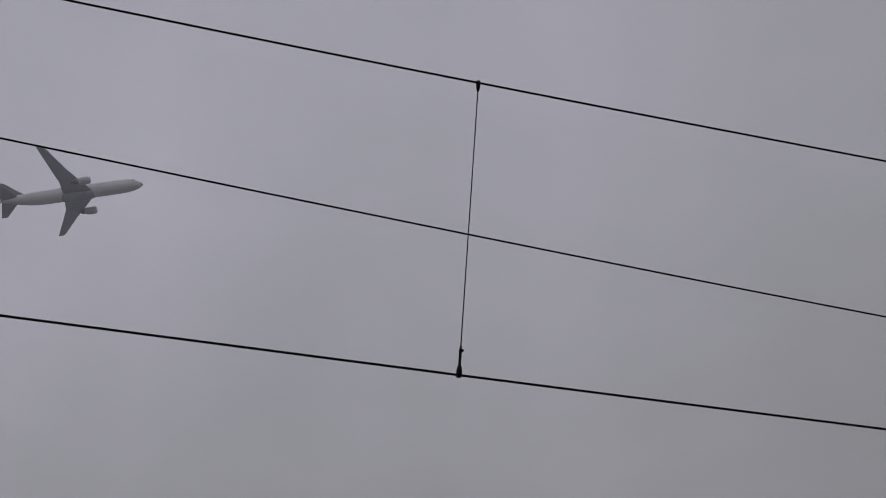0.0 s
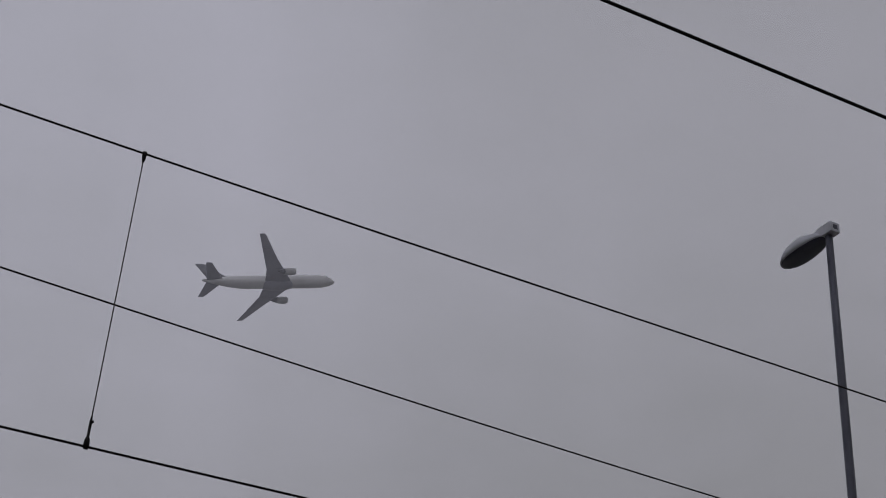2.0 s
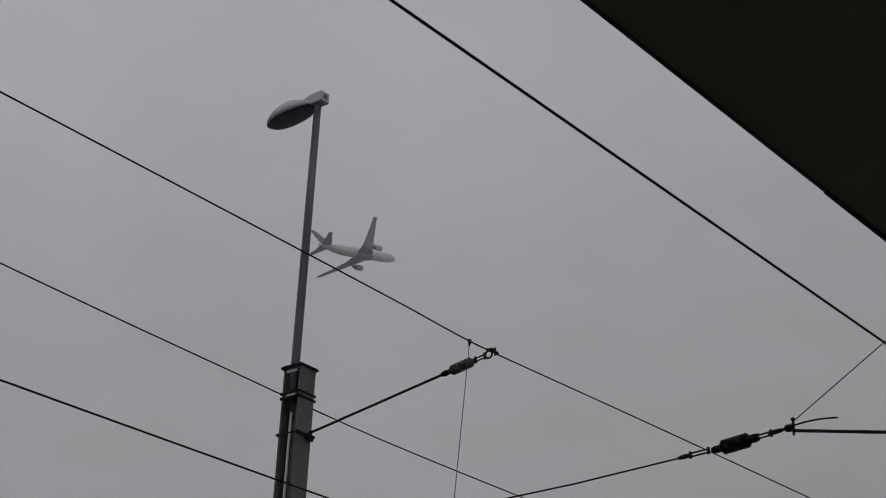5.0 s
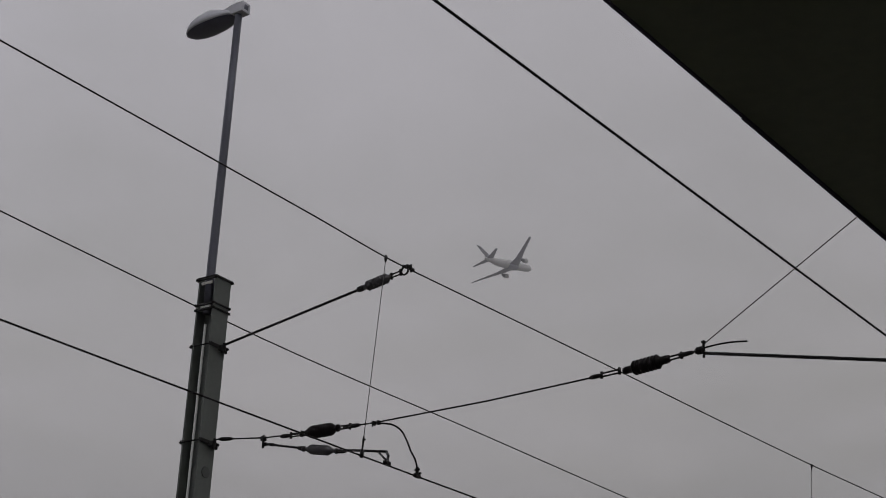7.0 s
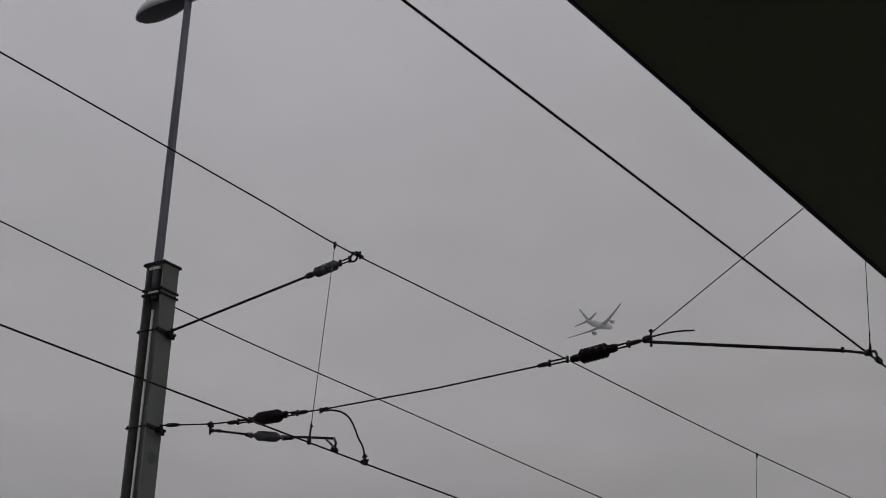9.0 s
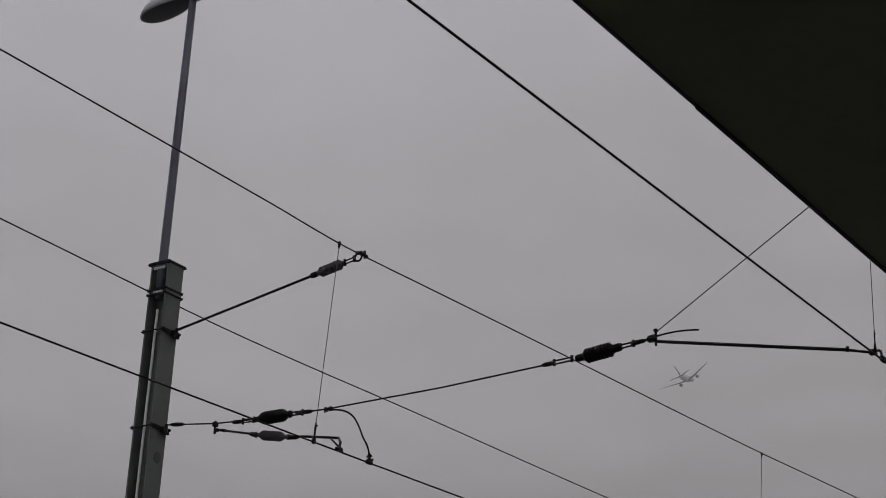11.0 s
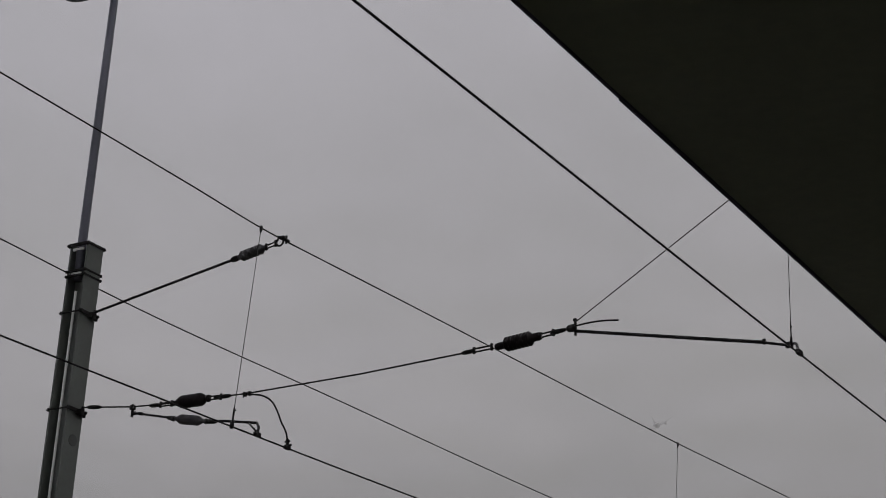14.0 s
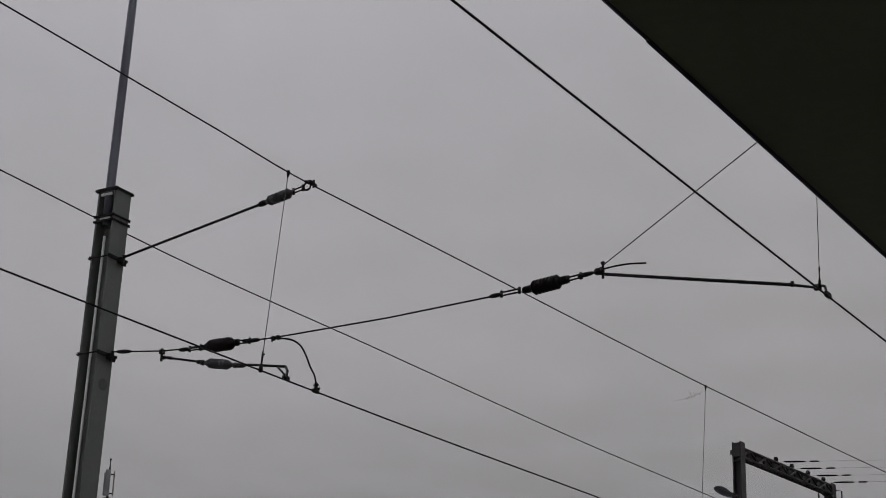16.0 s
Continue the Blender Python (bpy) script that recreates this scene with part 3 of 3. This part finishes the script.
wire("pull_off_wire", [(9.0, 4.61, 3.58), (9.0, 2.957, 4.552)], 0.0036, DROPPER, "thin stay wire rising to the near messenger wire", steps=1)


def dropper(top, foot, label, r=0.0028, foot_len=0.14, size=1.0):
    top, foot = up(top), up(foot)
    ob = thing("dropper", foot, label, "dropper", "droppers")
    d = (top - foot).normalized()
    bm = bmesh.new()
    sweep(bm, [Vector(), top - foot], r, 6)
    part("dropper_wire", bm, DROPPER, ob)
    bm = bmesh.new()
    sweep(bm, [top - foot + d * 0.012, top - foot + d * 0.006, top - foot - d * 0.022, top - foot - d * 0.045], [0.008, 0.0115, 0.0105, 0.004], 8)
    part("upper_clamp", bm, CLAMP_IRON, ob)
    bm = bmesh.new()
    sweep(bm, [-d * 0.012, d * 0.005, d * 0.035, d * 0.045, d * 0.1, d * (foot_len - 0.03), d * foot_len], [k * size for k in (0.012, 0.015, 0.0125, 0.0065, 0.007, 0.008, 0.004)], 8)
    nib = d * (foot_len * 0.8)
    sweep(bm, [nib, nib + Vector((0.013, -0.007, 0.004)) * size], [0.008 * size, 0.006 * size], 6)
    part("lower_clamp", bm, CLAMP_IRON, ob)


dropper((2.371, 6.661, 4.503), (2.366, 6.96, 3.1), "thin dropper wire with dark clamps between messenger and contact wire")
dropper((8.727, 6.893, 4.561), (8.576, 6.905, 3.1), "thin dropper wire with dark clamps beside the mast bracket")
dropper((14.95, 6.553, 4.532), (15.06, 6.69, 3.105), "thin dropper wire with dark clamps beyond the mast", r=0.0024)
dropper((8.32, 2.957, 4.552), (8.856, 3.176, 3.175), "thin dropper wire above the near registration arm", r=0.0021, foot_len=0.12, size=0.6)

jl = [up(q) for q in ((9.0, 7.12, 3.466), (9.0, 7.057, 3.455), (9.01, 6.996, 3.439), (9.02, 6.938, 3.401), (9.03, 6.88, 3.31), (9.05, 6.862, 3.246), (9.110, 6.869, 3.204), (9.160, 6.887, 3.16), (9.170, 6.891, 3.1))]
jumper = thing("jumper_cable", jl[-1], "curved black jumper cable down to the contact wire", "cable")
jb = bmesh.new()
sweep(jb, [q - jl[-1] for q in smooth_line(jl, 6)], 0.0065, 8)
part("cable", jb, COPPER_WIRE, jumper)
jb = bmesh.new()
block(jb, (0, 0, 0.004), (0.055, 0.026, 0.03), bevel=0.006)
sweep(jb, [(0.0, 0.0, 0.0), (0.0, 0.0, 0.062)], 0.0115, 8)
sweep(jb, [(0.012, -0.024, 0.022), (0.012, 0.024, 0.022)], 0.008, 6)
sweep(jb, [(0.0, -0.02, 0.046), (0.0, 0.02, 0.046)], 0.0075, 6)
part("clamp", jb, CLAMP_IRON, jumper, smooth=False)


# ---- feeder gantry beyond the mast ----
def gantry():
    a, b = up((24.84, 10.36, 6.455)), up((28.05, 10.06, 6.455))
    base = Vector((a.x, a.y, GROUND))
    ob = thing("feeder_gantry", base, "dark steel two-post gantry with a lattice beam and line insulators", "gantry")
    d = (b - a).normalized()
    turn = Matrix.Rotation(math.atan2(d.y, d.x), 3, "Z")
    nrm = turn @ Vector((0, 1, 0))
    for q, extra in ((a, 0.095), (b, 0.04)):
        h = q.z + extra - GROUND
        foot = Vector((q.x, q.y, 0)) - Vector((base.x, base.y, 0))
        bm = bmesh.new()
        for s in (-1, 1):
            block(bm, foot + nrm * (0.066 * s) + Vector((0, 0, h / 2)), (0.15, 0.016, h), turn, 0.003)
        block(bm, foot + Vector((0, 0, h / 2)), (0.014, 0.12, h), turn)
        for k in range(9):
            block(bm, foot + Vector((0, 0, 0.5 + k * (h - 0.8) / 8)), (0.135, 0.13, 0.012), turn)
        part("post", bm, GANTRY_STEEL, ob, smooth=False)
        bm = bmesh.new()
        block(bm, foot + Vector((0, 0, h - 0.13)), (0.156, 0.154, 0.22), turn, 0.006)
        block(bm, foot + nrm * 0.1 + Vector((0, 0, h - 0.15)), (0.07, 0.07, 0.07), turn, 0.006)
        part("post_cap", bm, GANTRY_STEEL, ob, smooth=False)
    length = (b - a).length
    o = a - base
    for z in (0.0, -0.14):
        for s in (-0.055, 0.055):
            bm = bmesh.new()
            sweep(bm, [o + nrm * s + Vector((0, 0, z)), o + d * length + nrm * s + Vector((0, 0, z))], 0.022, 6)
            part("chord", bm, GANTRY_STEEL, ob, smooth=False)
    for k in range(12):
        x0, x1 = length * k / 12, length * (k + 1) / 12
        bm = bmesh.new()
        for s in (-0.055, 0.055):
            z0, z1 = (0, -0.14) if k % 2 else (-0.14, 0)
            sweep(bm, [o + d * x0 + nrm * s + Vector((0, 0, z0)), o + d * x1 + nrm * s + Vector((0, 0, z1))], 0.02, 6)
        block(bm, o + d * (x0 + 0.07) + Vector((0, 0, -0.07)), (0.2, 0.085, 0.15), turn)
        part("lattice_bar", bm, GANTRY_STEEL, ob, smooth=False)
    bm = bmesh.new()
    block(bm, o + d * (length / 2) + nrm * 0.03 + Vector((0, 0, -0.07)), (length, 0.012, 0.15), turn, 0.002)
    part("web_plate", bm, GANTRY_STEEL, ob, smooth=False)
    for s in (1.26, 1.82, 2.4, 2.98):
        bm = bmesh.new()
        turned(bm, o + d * s + Vector((0, 0, 0.02)), o + d * s + Vector((0, 0, 0.11)), [(0, 0.04), (0.3, 0.034), (0.5, 0.042), (1, 0.03)], 8)
        part("insulator_foot", bm, CLAMP_IRON, ob)
    # light hanger frame at the end post
    e = o + d * length
    bm = bmesh.new()
    q = [e + d * 0.05 + nrm * -0.05 + Vector((0, 0, -0.06)), e + d * 0.35 + nrm * -0.05 + Vector((0, 0, -0.02)), e + d * 0.35 + nrm * -0.05 + Vector((0, 0, -1.3)), e + d * 0.05 + nrm * -0.05 + Vector((0, 0, -1.3))]
    sweep(bm, q, 0.014, 6)
    sweep(bm, [e - d * 0.45 + Vector((0, 0, -0.2)), e - d * 0.45 + Vector((0, 0, -1.3))], 0.014, 6)
    sweep(bm, [e - d * 0.45 + Vector((0, 0, -1.3)), e + Vector((0, 0, -1.3))], 0.014, 6)
    part("cable_hanger", bm, GALVANISED, ob)
    # feeder lines
    for x0, y0 in ((26.36, 10.16), (26.94, 10.1), (27.55, 10.05), (28.16, 9.98)):
        p0 = up((x0, y0, 6.54))
        line = thing("feeder_line", p0, "thin feeder cable with a dark rod insulator on the gantry", "cable", "feeder lines")
        way = Vector((0.36, -0.93, 0)).normalized()
        bm = bmesh.new()
        turned(bm, way * -0.05, way * 0.3, [(0, 0.007), (0.1, 0.013), (0.5, 0.016), (0.9, 0.013), (1, 0.007)], 8)
        part("insulator", bm, PORCELAIN, line)
        bm = bmesh.new()
        turned(bm, way * 0.36, way * 0.52, [(0, 0.006), (0.2, 0.013), (0.8, 0.013), (1, 0.006)], 8)
        part("end_fitting", bm, CLAMP_IRON, line)
        bm = bmesh.new()
        sweep(bm, [way * -0.1, way * 2, way * 4 + Vector((0, 0, -0.03)), way * 7.5 + Vector((0, 0, 0.0))], 0.0018, 6)
        part("cable", bm, DROPPER, line)


gantry()
g_lamp = lamp((24.8, 10.43, EYE + 5.67), (0, 0.02), 0.0, 0.62, "small oval grey lamp on the gantry post", "gantry_lamp", GANTRY_STEEL)
g_lamp.rotation_mode = "YXZ"
g_lamp.rotation_euler = (radians(30), radians(36), radians(12))


def antenna():
    base = Vector((50.94, 48.458, GROUND))
    top = EYE + 15.66
    ob = thing("antenna_mast", base, "distant slender radio mast with tall grey panel antennas", "mast")
    h = top - GROUND
    bm = bmesh.new()
    sweep(bm, [(0, 0, 0), (0, 0, h * 0.8), (0, 0, h - 0.45)], [0.09, 0.06, 0.042], 10)
    part("pole", bm, STEEL_DARK, ob)
    bm = bmesh.new()
    sweep(bm, [(0, 0, h - 0.47), (0, 0, h - 0.3), (0, 0, h - 0.29), (0, 0, h - 0.07), (0, 0, h - 0.06), (0, 0, h)], [0.035, 0.03, 0.018, 0.018, 0.045, 0.05], 8)
    part("tip_rod", bm, STEEL_DARK, ob)
    # one panel looks towards the station, one aside, one away
    for ang, r, z, hh, wide, deep in ((210, 0.2, h - 1.02, 1.06, 0.2, 0.09), (-52, 0.2, h - 1.02, 1.0, 0.15, 0.05), (75, 0.24, h - 1.0, 0.95, 0.16, 0.07)):
        c, s = math.cos(radians(ang)), math.sin(radians(ang))
        bm = bmesh.new()
        block(bm, (c * r, s * r, z), (deep, wide, hh), Matrix.Rotation(radians(ang), 3, "Z"), 0.02)
        p_ob = part("panel", bm, ANTENNA_GREY, ob, "pale grey panel antenna", smooth=False)
        for zz in (-0.4, 0.38):
            bm = bmesh.new()
            sweep(bm, [(0, 0, z + zz), (c * r, s * r, z + zz)], 0.025, 6)
            part("bracket", bm, STEEL_DARK, p_ob)
    bm = bmesh.new()
    turned(bm, (0, 0, h - 1.72), (0, 0, h - 1.62), [(0, 0.2), (0.5, 0.22), (1, 0.2)], 12)
    part("collar", bm, STEEL_DARK, ob)


antenna()


# ---- the aircraft: x forward, y to its left, z up, origin 27 m behind the nose ----
def foil(bm, stations, seg=12):
    """A wing or fin lofted through stations: leading edge, trailing edge, thickness and the way of thickness."""
    rings = []
    for le, te, th, nv in stations:
        le, te, nv = Vector(le), Vector(te), Vector(nv)
        ring = []
        for k in range(seg):
            a = math.tau * k / seg
            s = 0.5 - 0.5 * math.cos(a)
            y = th * 2.2 * math.sqrt(s) * (1 - s) ** 0.9 * (1 if math.sin(a) >= 0 else -1) if 0 < s < 1 else 0
            ring.append(bm.verts.new(le.lerp(te, s) + nv * y * 0.62))
        rings.append(ring)
    for r0, r1 in zip(rings, rings[1:]):
        for k in range(seg):
            bm.faces.new((r0[k], r0[(k + 1) % seg], r1[(k + 1) % seg], r1[k]))
    bm.faces.new(rings[0][::-1])
    bm.faces.new(rings[-1])
    return bm


def airliner():
    ob = thing("airliner", (0, 0, 0), "white twin-engined jet airliner with grey wings climbing into cloud", "airplane")
    # fuselage rings: x, centre z, radius across, radius in height
    hull = ((26.5, -0.42, 0.72, 0.66), (25.9, -0.36, 1.18, 1.08), (24.8, -0.26, 1.68, 1.62), (23.4, -0.12, 2.1, 2.1), (21.6, -0.02, 2.38, 2.45), (19.2, 0, 2.48, 2.6),
            (16, 0, 2.52, 2.66), (4, 0, 2.52, 2.66), (-8, 0, 2.52, 2.66), (-11, 0.06, 2.46, 2.58), (-14, 0.24, 2.26, 2.34), (-17, 0.52, 1.92, 1.98),
            (-20, 0.84, 1.46, 1.52), (-23, 1.14, 0.92, 1.0), (-25.2, 1.3, 0.5, 0.55), (-26.0, 1.36, 0.2, 0.25))
    seg = 24

    def loft(rows):
        bm = bmesh.new()
        rings = [[bm.verts.new((x, ry * math.cos(k * math.tau / seg), z + rz * math.sin(k * math.tau / seg))) for k in range(seg)] for x, z, ry, rz in rows]
        for r0, r1 in zip(rings, rings[1:]):
            for k in range(seg):
                bm.faces.new((r0[k], r0[(k + 1) % seg], r1[(k + 1) % seg], r1[k]))
        bm.faces.new(rings[0])
        bm.faces.new(rings[-1][::-1])
        return bm
    body = part("fuselage", loft(hull), HULL, ob, "white painted fuselage")
    part("nose_tip", loft(((27.0, -0.46, 0.05, 0.05), (26.88, -0.45, 0.36, 0.33), (26.5, -0.42, 0.73, 0.67))), RADOME, ob, "dark nose tip")
    part("belly_fairing", loft(((10.5, -1.6, 0.4, 0.4), (8.8, -1.7, 1.9, 1.15), (6, -1.75, 2.45, 1.4), (1, -1.75, 2.5, 1.45), (-1.5, -1.7, 2.2, 1.25), (-4.5, -1.6, 0.5, 0.5))), WING_GREY, ob, "grey belly fairing")
    for s in (-1, 1):
        bm = bmesh.new()
        for ang in (12, 38):
            c = Vector((23.9 - ang * 0.006, 1.78 * s * math.cos(radians(ang)), -0.02 + 1.75 * math.sin(radians(ang + 12))))
            block(bm, c, (0.7, 0.3, 0.4), Matrix.Rotation(radians(-22 * s), 3, "Z"), 0.08)
        part("cockpit_window", bm, WINDSHIELD, body, smooth=False)
        # wing
        n_up = (0, -0.12 * s, 0.99)
        bm = bmesh.new()
        foil(bm, (((8.9, 1.4 * s, -1.35), (-1.8, 1.4 * s, -1.45), 1.35, n_up), ((4.7, 7.6 * s, -0.55), (-2.3, 7.6 * s, -0.66), 0.9, n_up), ((4.0, 8.6 * s, -0.4), (-2.7, 8.6 * s, -0.5), 0.85, n_up),
                  ((1.1, 12.9 * s, 0.3), (-4.1, 12.9 * s, 0.22), 0.58, n_up), ((-4.75, 22.9 * s, 2.15), (-7.35, 22.9 * s, 2.1), 0.26, n_up), ((-5.5, 23.75 * s, 2.33), (-7.65, 23.75 * s, 2.3), 0.14, n_up)), 20)
        wing = part("wing", bm, WING_GREY, ob, "grey swept wing")
        for y in (4.6, 11.2, 14.4, 17.6):
            f = (y - 1.6) / 22.1
            te = -1.9 - max(0, (y - 8.0)) * 0.33
            z = -1.45 + f * 3.7
            bm = bmesh.new()
            sweep(bm, [(te + 2.9, y * s, z - 0.08), (te + 2.1, y * s, z - 0.22), (te + 0.6, y * s, z - 0.26), (te - 0.2, y * s, z - 0.16), (te - 0.4, y * s, z - 0.1)], [0.04, 0.16, 0.2, 0.12, 0.03], 8)
            part("flap_track_fairing", bm, WING_GREY, wing)
        # engine
        ey, ez = 7.9 * s, -2.2
        bm = bmesh.new()
        prof = ((8.7, 1.18), (8.3, 1.36), (7.4, 1.46), (6.2, 1.42), (5.0, 1.24), (4.6, 1.14))
        rings = [[bm.verts.new((x, ey + r * math.cos(k * math.tau / 20), ez + r * math.sin(k * math.tau / 20))) for k in range(20)] for x, r in prof]
        for r0, r1 in zip(rings, rings[1:]):
            for k in range(20):
                bm.faces.new((r0[k], r0[(k + 1) % 20], r1[(k + 1) % 20], r1[k]))
        bm.faces.new(rings[-1][::-1])
        eng = part("engine", bm, NACELLE, ob, "pale grey engine nacelle")
        bm = bmesh.new()
        turned(bm, (4.66, ey, ez), (2.0, ey, ez), [(0, 0.98), (0.3, 0.86), (0.65, 0.62), (0.66, 0.45), (1, 0.2)], 16)
        part("exhaust_cone", bm, TAIL_PAINT, eng, "dark exhaust core")
        bm = bmesh.new()
        lip = [(8.7, 1.18), (8.95, 1.1), (9.0, 1.02), (8.85, 0.96)]
        rings = [[bm.verts.new((x, ey + r * math.cos(k * math.tau / 20), ez + r * math.sin(k * math.tau / 20))) for k in range(20)] for x, r in lip]
        for r0, r1 in zip(rings, rings[1:]):
            for k in range(20):
                bm.faces.new((r0[k], r0[(k + 1) % 20], r1[(k + 1) % 20], r1[k]))
        part("intake_lip", bm, BARE_LIP, eng, "polished metal intake lip")
        bm = bmesh.new()
        turned(bm, (8.84, ey, ez), (7.6, ey, ez), [(0, 0.97), (0.5, 0.94), (1, 0.9)], 20)
        part("fan", bm, DARK_INTAKE, eng, "dark fan intake")
        bm = bmesh.new()
        foil(bm, (((7.3, ey, ez + 1.25), (2.2, ey, ez + 0.5), 0.4, (0, 1, 0)), ((5.9, ey, ez + 1.75), (1.0, ey, ez + 1.5), 0.4, (0, 1, 0))), 12)
        part("pylon", bm, WING_GREY, eng)
        # tailplane
        bm = bmesh.new()
        foil(bm, (((-17.6, 0.5 * s, 0.85), (-24.3, 0.5 * s, 0.95), 0.62, n_up), ((-23.4, 8.9 * s, 1.6), (-25.9, 8.9 * s, 1.62), 0.24, n_up), ((-23.9, 9.3 * s, 1.64), (-26.0, 9.3 * s, 1.66), 0.12, n_up)), 16)
        part("tailplane", bm, WING_GREY, ob, "grey tailplane")
    bm = bmesh.new()
    foil(bm, (((-13.2, 0, 1.9), (-23.6, 0, 1.7), 0.5, (0, 1, 0)), ((-16.6, 0, 3.6), (-24.2, 0, 3.4), 0.62, (0, 1, 0)), ((-23.2, 0, 10.0), (-27.0, 0, 10.0), 0.34, (0, 1, 0)), ((-23.9, 0, 10.4), (-27.2, 0, 10.4), 0.16, (0, 1, 0))), 16)
    part("tail_fin", bm, TAIL_PAINT, ob, "slate grey tail fin")
    return ob


plane = airliner()


def motions():
    flight = (
        (0.0, 43.5, 571.0, 307.9, -15.75, 10.85, -14.9), (0.5, 92.1, 563.4, 312.3, -15.2, 11.1, -15.25),
        (1.0, 144.86, 554.87, 317.44, -14.25, 11.37, -16.2), (1.5, 194.19, 546.96, 321.6, -13.21, 11.61, -17.21),
        (2.0, 247.81, 539.06, 326.5, -12.16, 11.83, -18.33), (2.5, 298.55, 533.95, 331.98, -11.0, 12.03, -19.34),
        (3.0, 352.67, 528.69, 337.56, -9.76, 12.22, -20.26), (3.5, 405.3, 526.8, 344.45, -8.44, 12.39, -21.08),
        (4.0, 460.35, 522.99, 349.83, -7.05, 12.55, -21.81), (4.5, 513.52, 523.09, 356.98, -5.6, 12.7, -22.46),
        (5.0, 570.31, 522.13, 363.4, -4.11, 12.84, -23.02), (6.3, 717.26, 528.88, 382.3, -0.06, 13.22, -24.1),
        (7.5, 854.32, 542.57, 400.77, 3.76, 13.6, -24.67), (8.5, 970.6, 558.66, 416.93, 6.91, 13.96, -24.86),
        (9.7, 1109.89, 583.55, 436.69, 10.52, 14.49, -24.78), (11.0, 1260.1, 617.27, 457.58, 14.08, 15.22, -24.38),
        (12.5, 1427.29, 664.13, 482.51, 17.52, 16.33, -23.58), (13.5, 1534.47, 699.67, 498.01, 19.29, 17.26, -22.89),
        (14.0, 1586.81, 717.87, 505.36, 19.98, 17.79, -22.51), (16.0, 1783.14, 798.26, 533.34, 21.3, 20.42, -20.8))
    walk(plane, [(t, pose(x, y, z, bank, -climb, heading)) for t, x, y, z, heading, climb, bank in flight])


motions()
